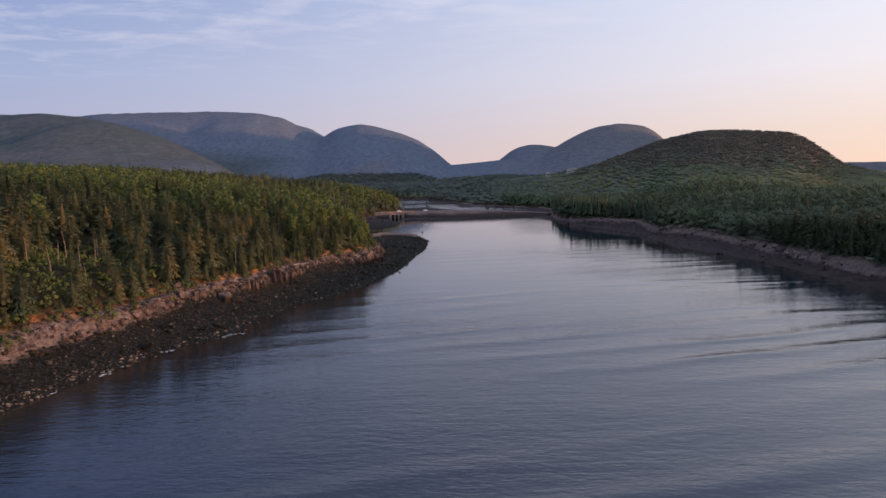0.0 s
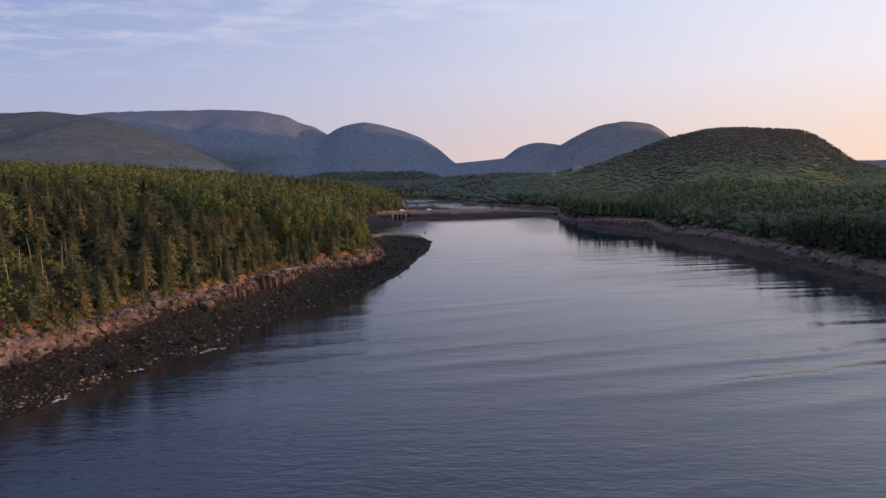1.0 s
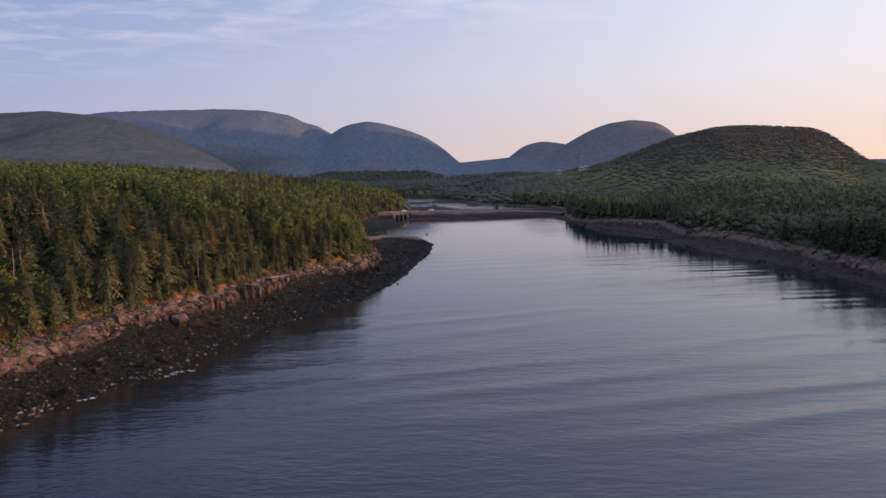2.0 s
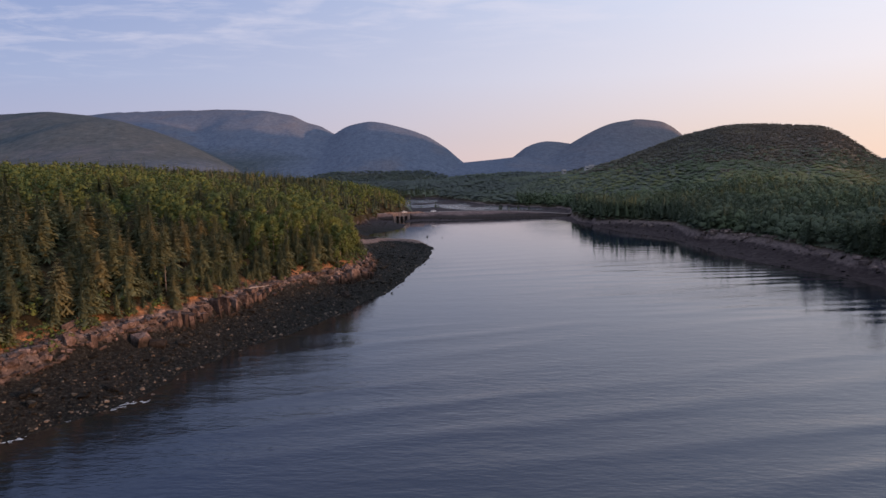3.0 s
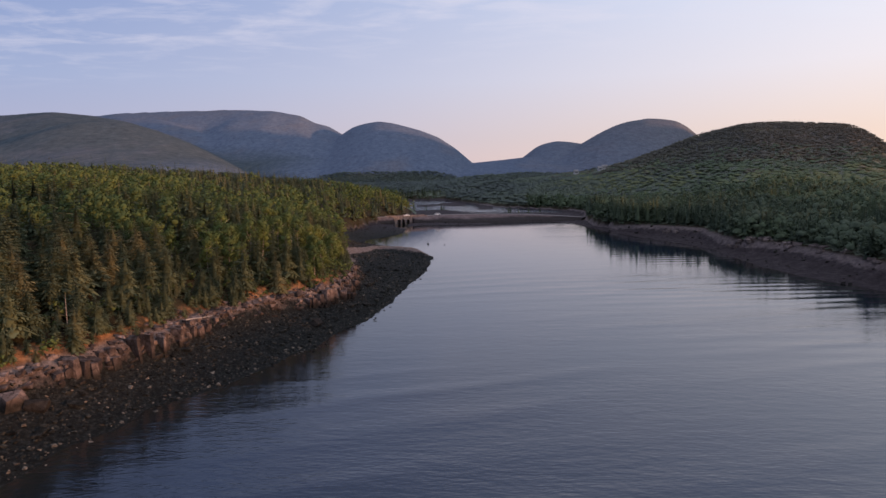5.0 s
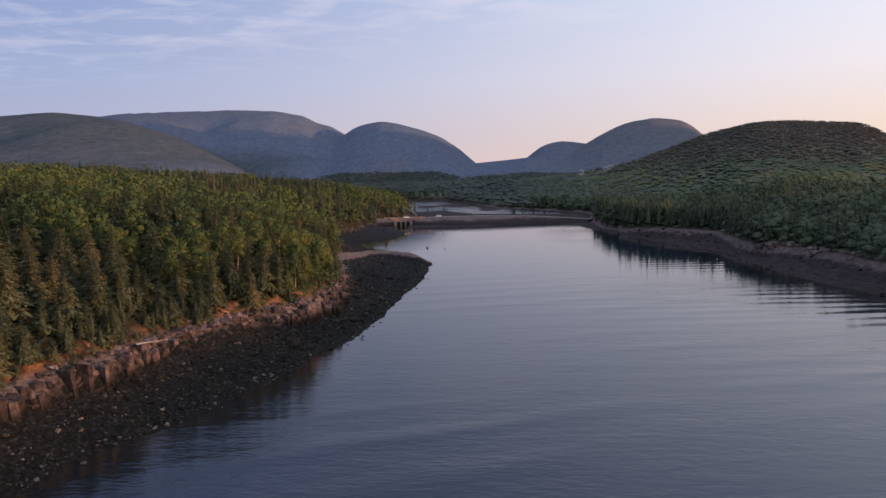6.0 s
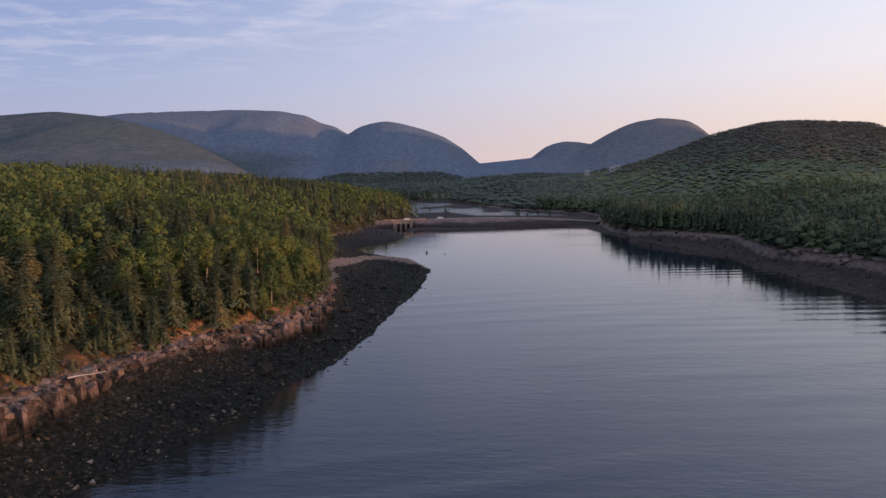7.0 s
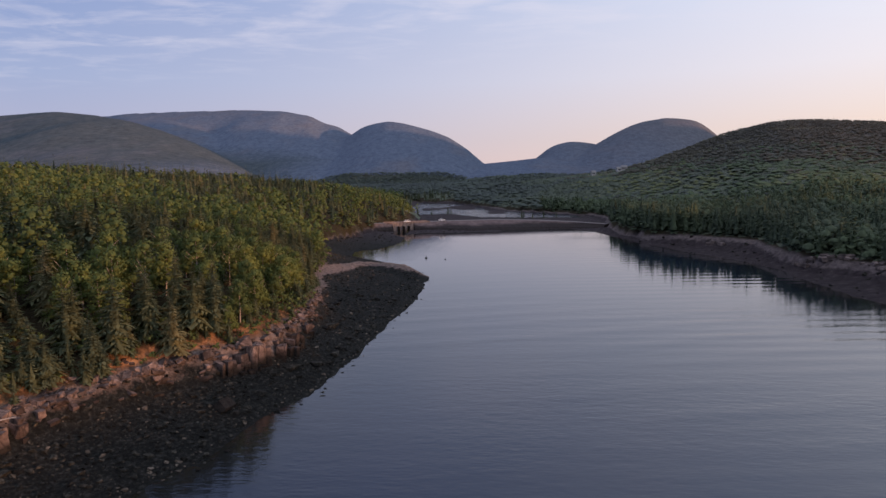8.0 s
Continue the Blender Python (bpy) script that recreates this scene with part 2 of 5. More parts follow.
def lay(x, y):
    """Height of the ground, distance from the forest's edge (positive in the forest), share of the way up the shore, and how
    bare of weed the stone is there."""
    wx = x + 2.6 * fbm(x / 14, y / 14, 11, 3)
    wy = y + 2.6 * fbm(x / 14 + 40, y / 14, 12, 3)
    dw = np.minimum(signed(wx, wy, COVE), signed(wx, wy, POND))
    dn = signed(wx, wy, OPEN)
    left = x < 30
    foot = np.where(left, np.interp(y, [235, 268, 300, 420, 600, 700], [8.0, 7.0, 4.6, 4.6, 4.0, 2.5]), np.interp(y, [420, 520, 640], [6.0, 4.5, 2.5]))
    u = np.clip(dw / (np.maximum(dw, 0) + np.maximum(-dn, 0) + 1e-3), 0, 1)
    steep = np.where(left, np.interp(y, [60, 110, 150, 245, 268], [0.4, 0.5, 1, 1, 0]), 0.15)
    crag = np.interp(u, [0, 0.64, 0.72, 0.84, 1], [0, 0.44, 0.5, 0.92, 1])
    soft = np.interp(u, [0, 0.7, 0.86, 1], [0, 0.5, 0.85, 1])
    # a tidal flat with a bank behind it on the opposite shore
    tidal = np.interp(u, [0, 0.5, 0.75, 0.9, 1], [0, 0.13, 0.36, 0.72, 1])
    z = foot * np.where(left, steep * crag + (1 - steep) * soft, tidal)
    flat = np.interp(y, [430, 480, 640, 1000], [0, 1, 1, 1]) * ((x > -70) & (x < 112))
    z = z * (1 - flat) + flat * np.minimum(z, 0.2 + np.minimum(0.05 * np.maximum(dw, 0), 0.7))
    ridge = along(wx, wy, BERM)
    z = np.where((dw > 0) & (dn < 0), np.maximum(z, 3.0 * np.exp(-(ridge / 7.5) ** 2) * np.clip(dw / 4, 0, 1)), z)
    z = z + np.where(left, 0.35, 0.14) * np.clip(dw / 3, 0, 1) * fbm(x / 2.3, y / 2.3, 3, 3)
    z = np.where(dw < 0, np.maximum(-3.5, 0.10 * dw) - 0.02, z)
    # shoals in the tidal pool
    shoal = np.clip(2.0 * (fbm(x / 34 + 9, y / 90, 51, 3) - 0.2), -3, 0.22)
    z = np.where(signed(x, y, POND) < -2, np.maximum(z, shoal), z)
    rise_l = (4.0 * (1 - np.exp(-np.maximum(dn, 0) / 8)) + 29.5 * (1 - np.exp(-np.maximum(dn, 0) / 118)) - 0.01 * np.clip(dn - 200, 0, 250)) * np.interp(y, [-100, 100, 260, 420, 560, 700, 1000], [0.92, 0.97, 1.0, 1.16, 1.16, 0.85, 0.6])
    rise_r = 9 * (1 - np.exp(-np.maximum(dn, 0) / 60)) + 0.022 * np.clip(dn, 0, 600)
    inland = foot + np.where(left, rise_l, rise_r) + 1.6 * np.clip(dn / 20, 0, 1) * fbm(x / 60, y / 60, 5, 3)
    z = np.where(dn > 0, inland, z)
    safe = np.maximum(y, 50.0)
    for depth, start, xs, hs in TABLES:
        s = safe / depth * (1 + 0.03 * fbm(x / depth * 6, y / depth * 6, 21, 3))
        crest = np.interp(x / safe * depth, xs, hs)
        front = np.clip((s - start) / (1 - start), 0, 1)
        front = 0.55 * front ** 1.35 + 0.45 * np.sin(front * math.pi / 2) ** 2
        back = np.clip(1 - (s - 1) * 1.6, 0, 1)
        h = crest * np.where(s < 1, front, back) * (1 + 0.4 * np.clip(1 - s, 0, 0.4) * fbm(x / depth * 15, y / depth * 5, 31, 4))
        h = h * np.clip(dn / 140, 0, 1) ** 0.7
        z = np.where((dn > 0) & (y > 60), np.maximum(z, h), z)
    # bare stone lies within a few metres of the trees, and along the spit's crest
    wide = np.where(left, np.interp(y, [80, 120, 150, 215, 235, 262, 300, 345, 360], [6.0, 5.0, 3.8, 3.6, 2.6, 2.4, 4.0, 3.0, 0.5]), np.interp(y, [330, 350, 420], [3.4, 2.6, 2.4]))
    bare = np.maximum(wide + dn, 4.2 - ridge)
    return z, dn, np.where(dn > 0, 1.0, u), bare


# ---- materials ----
def material(name, rough=0.9):
    m = bpy.data.materials.new(name)
    m.use_nodes = True
    b = m.node_tree.nodes["Principled BSDF"]
    b.inputs["Roughness"].default_value = rough
    return m, m.node_tree, b


def noise_node(nt, scale, detail=6, rough=0.6, vector=None):
    n = nt.nodes.new("ShaderNodeTexNoise")
    n.inputs["Scale"].default_value, n.inputs["Detail"].default_value, n.inputs["Roughness"].default_value = scale, detail, rough
    if vector is None:
        vector = nt.nodes.new("ShaderNodeNewGeometry").outputs["Position"]
    nt.links.new(vector, n.inputs["Vector"])
    return n.outputs["Fac"]


def ramp_node(nt, fac, stops):
    r = nt.nodes.new("ShaderNodeValToRGB")
    while len(r.color_ramp.elements) < len(stops):
        r.color_ramp.elements.new(0.5)
    for e, (p, c) in zip(r.color_ramp.elements, stops):
        e.position, e.color = p, (*c, 1)
    nt.links.new(fac, r.inputs[0])
    return r.outputs[0]


def mix_node(nt, fac, a, b, blend="MIX"):
    m = nt.nodes.new("ShaderNodeMix")
    m.data_type, m.blend_type = "RGBA", blend
    for key, v in (("Factor", fac), ("A", a), ("B", b)):
        if isinstance(v, bpy.types.NodeSocket):
            nt.links.new(v, m.inputs[key])
        else:
            m.inputs[key].default_value = v if key == "Factor" else (*v, 1)
    return m.outputs["Result"]


def range_node(nt, v, a, b, c=0.0, d=1.0):
    r = nt.nodes.new("ShaderNodeMapRange")
    for i, k in enumerate((a, b, c, d), 1):
        r.inputs[i].default_value = k
    nt.links.new(v, r.inputs[0])
    return r.outputs[0]


def attribute_node(nt, name):
    a = nt.nodes.new("ShaderNodeAttribute")
    a.attribute_name = name
    return a.outputs["Fac"]


def bump_node(nt, b, height, strength, distance, normal=None):
    n = nt.nodes.new("ShaderNodeBump")
    n.inputs["Strength"].default_value, n.inputs["Distance"].default_value = strength, distance
    nt.links.new(height, n.inputs["Height"])
    if normal is not None:
        nt.links.new(normal, n.inputs["Normal"])
    if b is not None:
        nt.links.new(n.outputs[0], b.inputs["Normal"])
    return n.outputs[0]


def ground_material():
    m, nt, b = material("shore_and_forest_floor")
    bare, wood = attribute_node(nt, "bare"), attribute_node(nt, "wood")
    add = nt.nodes.new("ShaderNodeMath")
    add.operation = "MULTIPLY_ADD"
    add.inputs[1].default_value = 5.0
    nt.links.new(noise_node(nt, 0.35, 6, 0.65), add.inputs[0])
    nt.links.new(bare, add.inputs[2])
    weed = ramp_node(nt, noise_node(nt, 1.5, 9, 0.75), [(0.3, (0.0062, 0.0066, 0.0064)), (0.48, (0.0145, 0.015, 0.0142)), (0.58, (0.030, 0.0305, 0.028)), (0.7, (0.078, 0.077, 0.072))])
    rock = ramp_node(nt, noise_node(nt, 0.9, 9, 0.75), [(0.3, (0.035, 0.028, 0.026)), (0.5, (0.165, 0.124, 0.11)), (0.72, (0.31, 0.245, 0.215))])
    # orange-brown soil with the low sun's glow painted into its colour
    sunlit_soil = ramp_node(nt, noise_node(nt, 0.5, 7, 0.7), [(0.32, (0.06, 0.036, 0.022)), (0.5, (0.24, 0.12, 0.062)), (0.66, (0.46, 0.25, 0.13))])
    floor = ramp_node(nt, noise_node(nt, 0.25, 6), [(0.3, (0.022, 0.018, 0.012)), (0.6, (0.042, 0.036, 0.02)), (0.8, (0.07, 0.056, 0.034))])
    split = nt.nodes.new("ShaderNodeSeparateXYZ")
    nt.links.new(nt.nodes.new("ShaderNodeNewGeometry").outputs["Position"], split.inputs[0])
    # gravel and mud on the opposite shore and at the head of the cove
    mud = ramp_node(nt, noise_node(nt, 0.4, 8, 0.7), [(0.3, (0.022, 0.018, 0.0195)), (0.5, (0.043, 0.035, 0.037)), (0.62, (0.064, 0.052, 0.054)), (0.75, (0.115, 0.096, 0.096))])
    away = nt.nodes.new("ShaderNodeMath")
    away.operation = "MAXIMUM"
    nt.links.new(range_node(nt, split.outputs["X"], 40, 70), away.inputs[0])
    nt.links.new(range_node(nt, split.outputs["Y"], 440, 500), away.inputs[1])
    weed = mix_node(nt, away.outputs[0], weed, mud)
    shingle = ramp_node(nt, noise_node(nt, 0.6, 8, 0.7), [(0.3, (0.055, 0.045, 0.044)), (0.5, (0.135, 0.11, 0.106)), (0.72, (0.21, 0.172, 0.165))])
    rock = mix_node(nt, away.outputs[0], rock, shingle)
    shore = mix_node(nt, range_node(nt, add.outputs[0], 2.0, 3.2), weed, rock)
    cliff_top = range_node(nt, split.outputs["Y"], 262, 225)
    near_side = nt.nodes.new("ShaderNodeMath")
    near_side.operation = "MULTIPLY"
    nt.links.new(cliff_top, near_side.inputs[0])
    nt.links.new(range_node(nt, split.outputs["X"], 20, 0), near_side.inputs[1])
    chutes = nt.nodes.new("ShaderNodeMath")
    chutes.operation = "MULTIPLY"
    nt.links.new(near_side.outputs[0], chutes.inputs[0])
    nt.links.new(range_node(nt, noise_node(nt, 0.16, 5, 0.6), 0.42, 0.53, 0.08, 1.0), chutes.inputs[1])
    litter = mix_node(nt, chutes.outputs[0], floor, sunlit_soil)
    edge = mix_node(nt, range_node(nt, wood, -0.8, 0.6), shore, litter)
    nt.links.new(mix_node(nt, range_node(nt, wood, 1.8, 3.6), edge, floor), b.inputs["Base Color"])
    b.inputs["Roughness"].default_value = 0.85
    b.inputs["Specular IOR Level"].default_value = 0.06
    bump_node(nt, b, noise_node(nt, 1.8, 9, 0.75), 1.0, 0.7)
    return m


def mountain_material():
    m, nt, b = material("haze_blue_mountain", 1.0)
    steep = nt.nodes.new("ShaderNodeMapping")
    steep.inputs["Scale"].default_value = (1.0, 0.3, 1.4)
    nt.links.new(nt.nodes.new("ShaderNodeNewGeometry").outputs["Position"], steep.inputs[0])
    steep = steep.outputs[0]
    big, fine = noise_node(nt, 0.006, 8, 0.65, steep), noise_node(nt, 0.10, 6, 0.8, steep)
    # blue-grey of distant haze painted into the colour of woods and stone
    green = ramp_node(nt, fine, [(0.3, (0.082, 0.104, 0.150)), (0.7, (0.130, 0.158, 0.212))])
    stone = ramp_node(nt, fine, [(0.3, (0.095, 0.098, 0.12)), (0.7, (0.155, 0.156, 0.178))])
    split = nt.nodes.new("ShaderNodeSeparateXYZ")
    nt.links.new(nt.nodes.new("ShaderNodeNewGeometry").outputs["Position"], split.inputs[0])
    # nearer ridge: the same woods with less haze in the colour
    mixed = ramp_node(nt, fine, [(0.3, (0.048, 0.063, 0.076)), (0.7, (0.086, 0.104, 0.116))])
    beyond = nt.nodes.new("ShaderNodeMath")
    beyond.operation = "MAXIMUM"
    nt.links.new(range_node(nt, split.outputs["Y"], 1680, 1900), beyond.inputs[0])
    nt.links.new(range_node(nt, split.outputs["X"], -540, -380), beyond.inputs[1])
    # right-hand mountains: a greyer haze tone
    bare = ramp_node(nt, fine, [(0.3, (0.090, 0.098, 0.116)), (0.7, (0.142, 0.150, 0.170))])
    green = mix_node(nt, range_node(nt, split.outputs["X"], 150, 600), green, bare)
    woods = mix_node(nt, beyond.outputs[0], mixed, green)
    stipple = noise_node(nt, 0.05, 7, 0.8, steep)
    woods = mix_node(nt, 1.0, woods, ramp_node(nt, stipple, [(0.36, (0.86, 0.87, 0.88)), (0.64, (1.1, 1.1, 1.09))]), "MULTIPLY")
    patches = nt.nodes.new("ShaderNodeMath")
    patches.operation = "MULTIPLY_ADD"
    nt.links.new(range_node(nt, split.outputs["Z"], 170, 330), patches.inputs[0])
    patches.inputs[1].default_value = 0.12
    nt.links.new(big, patches.inputs[2])
    nt.links.new(mix_node(nt, range_node(nt, patches.outputs[0], 0.53, 0.72, 0, 0.7), woods, stone), b.inputs["Base Color"])
    b.inputs["Specular IOR Level"].default_value = 0.0
    bump_node(nt, b, fine, 0.5, 5.0)
    return m


def hill_material():
    m, nt, b = material("far_woodland", 1.0)
    fine = noise_node(nt, 0.16, 5, 0.7)
    split = nt.nodes.new("ShaderNodeSeparateXYZ")
    nt.links.new(nt.nodes.new("ShaderNodeNewGeometry").outputs["Position"], split.inputs[0])
    upper = range_node(nt, split.outputs["Z"], 25, 70)
    low = ramp_node(nt, fine, [(0.3, (0.090, 0.106, 0.074)), (0.55, (0.105, 0.128, 0.080)), (0.75, (0.12, 0.146, 0.084))])
    high = ramp_node(nt, fine, [(0.3, (0.068, 0.065, 0.058)), (0.55, (0.088, 0.085, 0.074)), (0.75, (0.106, 0.102, 0.086))])
    nt.links.new(mix_node(nt, upper, low, high), b.inputs["Base Color"])
    bump_node(nt, b, fine, 1.0, 6.0)
    return m


def water_material(name, roll, swell_h, chop_h, fine_h, sheltered):
    m, nt, b = material(name, 0.05)
    nt.links.new(mix_node(nt, attribute_node(nt, "shallow"), (0.0095, 0.0165, 0.031), (0.012, 0.013, 0.012)), b.inputs["Base Color"])
    b.inputs["IOR"].default_value = 1.62
    pos = nt.nodes.new("ShaderNodeNewGeometry").outputs["Position"]

    def turned(scale, angle):
        mp = nt.nodes.new("ShaderNodeMapping")
        mp.inputs["Scale"].default_value = (scale, 1.0, 1.0)
        mp.inputs["Rotation"].default_value = (0, 0, angle)
        nt.links.new(pos, mp.inputs[0])
        return mp.outputs[0]

    def times(a, c):
        k = nt.nodes.new("ShaderNodeMath")
        k.operation = "MULTIPLY"
        nt.links.new(a, k.inputs[0])
        nt.links.new(c, k.inputs[1])
        return k.outputs[0]

    along_x, oblique, across = turned(0.30, -0.10), turned(0.42, -0.62), turned(0.40, 0.55)
    split = nt.nodes.new("ShaderNodeSeparateXYZ")
    nt.links.new(pos, split.inputs[0])
    # the open end is ruffled, the head of the cove lies in the lee
    lee = range_node(nt, split.outputs["Y"], 60, 330, 1.0, sheltered)
    calm = times(range_node(nt, noise_node(nt, 0.02, 3, 0.5, along_x), 0.35, 0.65, 0.3, 1.0), lee)

    def train(scale, distortion, vector, patch, low, sharp=1.0):
        """Long parallel swells, stronger in some places than in others."""
        bands = nt.nodes.new("ShaderNodeTexWave")
        bands.bands_direction = "Y"
        for key, value in (("Scale", scale), ("Distortion", distortion), ("Detail", 3.0), ("Detail Scale", 0.6), ("Detail Roughness", 0.55)):
            bands.inputs[key].default_value = value
        nt.links.new(vector, bands.inputs["Vector"])
        peak = nt.nodes.new("ShaderNodeMath")
        peak.operation = "POWER"
        peak.inputs[1].default_value = sharp
        nt.links.new(bands.outputs["Fac"], peak.inputs[0])
        return times(peak.outputs[0], range_node(nt, noise_node(nt, patch, 2, 0.5, vector), 0.38, 0.6, low, 1.0))

    wake = times(times(train(0.030, 5.0, oblique, 0.02, 0.0, 2.0), times(lee, lee)), range_node(nt, split.outputs["X"], -45, 0, 0.1, 1.0))
    ripple = times(train(0.052, 4.0, turned(0.25, -0.09), 0.022, 0.06), range_node(nt, split.outputs["X"], 20, 110, 0.12, 1.0))
    n = bump_node(nt, None, times(noise_node(nt, 0.10, 3, 0.5, along_x), times(lee, lee)), 1.0, swell_h)
    n = bump_node(nt, None, wake, 1.0, roll, n)
    n = bump_node(nt, None, ripple, 1.0, 0.055, n)
    n = bump_node(nt, None, times(noise_node(nt, 0.55, 3, 0.55, along_x), calm), 1.0, chop_h, n)
    n = bump_node(nt, None, times(noise_node(nt, 0.9, 3, 0.55, across), calm), 1.0, chop_h * 0.7, n)
    bump_node(nt, b, times(noise_node(nt, 2.2, 4, 0.6, along_x), calm), 1.0, fine_h, n)
    return m


def leaf_material(name, dark, light, warm, per_object=False, lo=0.75, hi=1.2):
    m, nt, b = material(name, 0.85)
    if per_object:
        tint = nt.nodes.new("ShaderNodeObjectInfo").outputs["Random"]
    else:
        tint = attribute_node(nt, "tint")
    island = nt.nodes.new("ShaderNodeNewGeometry").outputs["Random Per Island"]
    own = mix_node(nt, tint, dark, light)
    own = mix_node(nt, range_node(nt, tint, 0.75, 1.0, 0, 0.6), own, warm)
    shade = ramp_node(nt, island, [(0.0, (lo, lo, lo)), (1.0, (hi, hi, hi))])
    nt.links.new(mix_node(nt, 1.0, own, shade, "MULTIPLY"), b.inputs["Base Color"])
    b.inputs["Specular IOR Level"].default_value = 0.15
    # leaves let some light through
    thin, both = nt.nodes.new("ShaderNodeBsdfTranslucent"), nt.nodes.new("ShaderNodeMixShader")
    both.inputs[0].default_value = 0.28
    nt.links.new(mix_node(nt, 1.0, own, (1.0, 1.0, 0.8), "MULTIPLY"), thin.inputs["Color"])
    nt.links.new(b.outputs[0], both.inputs[1])
    nt.links.new(thin.outputs[0], both.inputs[2])
    nt.links.new(both.outputs[0], nt.nodes["Material Output"].inputs["Surface"])
    return m


GROUND, MOUNTAIN, HILL, WATER = ground_material(), mountain_material(), hill_material(), water_material("sea_water", 0.36, 0.18, 0.15, 0.05, 0.13)
POOL = water_material("ruffled_pool_water", 0.1, 0.3, 0.4, 0.16, 1.0)
SPRUCE = ((0.068, 0.089, 0.057), (0.119, 0.137, 0.076), (0.168, 0.146, 0.082))
BROAD = ((0.070, 0.100, 0.038), (0.112, 0.146, 0.046), (0.160, 0.172, 0.048))
# opposite slope's leaves: haze put in as paler, bluer base colours
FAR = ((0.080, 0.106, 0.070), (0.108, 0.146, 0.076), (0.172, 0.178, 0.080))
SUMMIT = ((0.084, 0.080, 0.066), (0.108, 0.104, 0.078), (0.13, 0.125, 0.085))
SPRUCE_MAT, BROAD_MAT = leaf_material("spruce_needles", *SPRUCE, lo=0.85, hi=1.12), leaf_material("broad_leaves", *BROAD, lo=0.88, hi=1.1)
# valley woods: the blue of haze painted into the leaves
HAZY_VALLEY_MAT = leaf_material("hazy_valley_leaves", (0.076, 0.092, 0.088), (0.092, 0.116, 0.092), (0.108, 0.13, 0.086), lo=0.92, hi=1.08)
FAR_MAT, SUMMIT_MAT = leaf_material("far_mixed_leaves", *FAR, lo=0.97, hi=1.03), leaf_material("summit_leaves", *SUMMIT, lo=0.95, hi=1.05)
SPRUCE_NEAR, BROAD_NEAR = leaf_material("spruce_needles_near", *SPRUCE, True), leaf_material("broad_leaves_near", *BROAD, True)


def bark_material(name, dark, light):
    m, nt, b = material(name, 0.9)
    nt.links.new(ramp_node(nt, noise_node(nt, 3.0, 6), [(0.35, dark), (0.65, light)]), b.inputs["Base Color"])
    return m


BARK = bark_material("spruce_bark", (0.05, 0.04, 0.033), (0.13, 0.105, 0.09))
BIRCH = bark_material("birch_bark", (0.16, 0.13, 0.11), (0.40, 0.35, 0.31))


# ---- meshes from arrays ----
def mesh_from(name, verts, tris, mats, slots=None, attributes=(), smooth=False, normals=None):
    me = bpy.data.meshes.new(name)
    verts, tris = np.asarray(verts, np.float32), np.asarray(tris, np.int32)
    me.vertices.add(len(verts))
    me.vertices.foreach_set("co", verts.ravel())
    me.loops.add(tris.size)
    me.loops.foreach_set("vertex_index", tris.ravel())
    me.polygons.add(len(tris))
    me.polygons.foreach_set("loop_start", np.arange(0, tris.size, tris.shape[1], dtype=np.int32))
    me.polygons.foreach_set("use_smooth", np.full(len(tris), smooth))
    for m in mats:
        me.materials.append(m)
    if slots is not None:
        me.polygons.foreach_set("material_index", np.asarray(slots, np.int32))
    for key, values in attributes:
        a = me.attributes.new(key, "FLOAT", "POINT")
        a.data.foreach_set("value", np.asarray(values, np.float32))
    me.update(calc_edges=True)
    if normals is not None:
        me.normals_split_custom_set_from_vertices(np.asarray(normals, np.float32).reshape(-1, 3))
    return me


# ---- ground, one sheet from the cove's bed to the mountains ----
def ground_grid():
    ang = np.concatenate([np.arange(-180, -50, 4.0), np.arange(-48, 43, 0.33), np.arange(44, 180, 4.0)])
    rad = [18.0, 30.0, 40.0]
    while rad[-1] < 4900:
        r = rad[-1]
        rad.append(r + (0.9 if r < 150 else 0.008 * r if r < 700 else 0.016 * r))
    rad = np.array(rad)
    a, r = np.meshgrid(np.radians(ang), rad)
    x, y = r * np.sin(a), r * np.cos(a)
    z, dn, u, bare = lay(x.ravel(), y.ravel())
    nr, na = r.shape
    i, j = np.meshgrid(np.arange(nr - 1), np.arange(na), indexing="ij")
    k = (j + 1) % na
    quads = np.stack([i * na + j, i * na + k, (i + 1) * na + k, (i + 1) * na + j], -1).reshape(-1, 4)
    quads = quads[:, ::-1]
    mid = r[:-1].ravel()
    forest = dn.reshape(nr, na)[:-1].ravel() > 0
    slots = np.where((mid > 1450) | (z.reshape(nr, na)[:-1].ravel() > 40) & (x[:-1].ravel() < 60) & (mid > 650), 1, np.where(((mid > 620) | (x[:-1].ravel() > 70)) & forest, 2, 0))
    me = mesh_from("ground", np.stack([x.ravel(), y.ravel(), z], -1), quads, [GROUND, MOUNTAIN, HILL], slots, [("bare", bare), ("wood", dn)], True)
    return tagged(new("ground", me), "dark weedy shore, pink granite and wooded hills", "ground", kind="structure")


ground_grid()


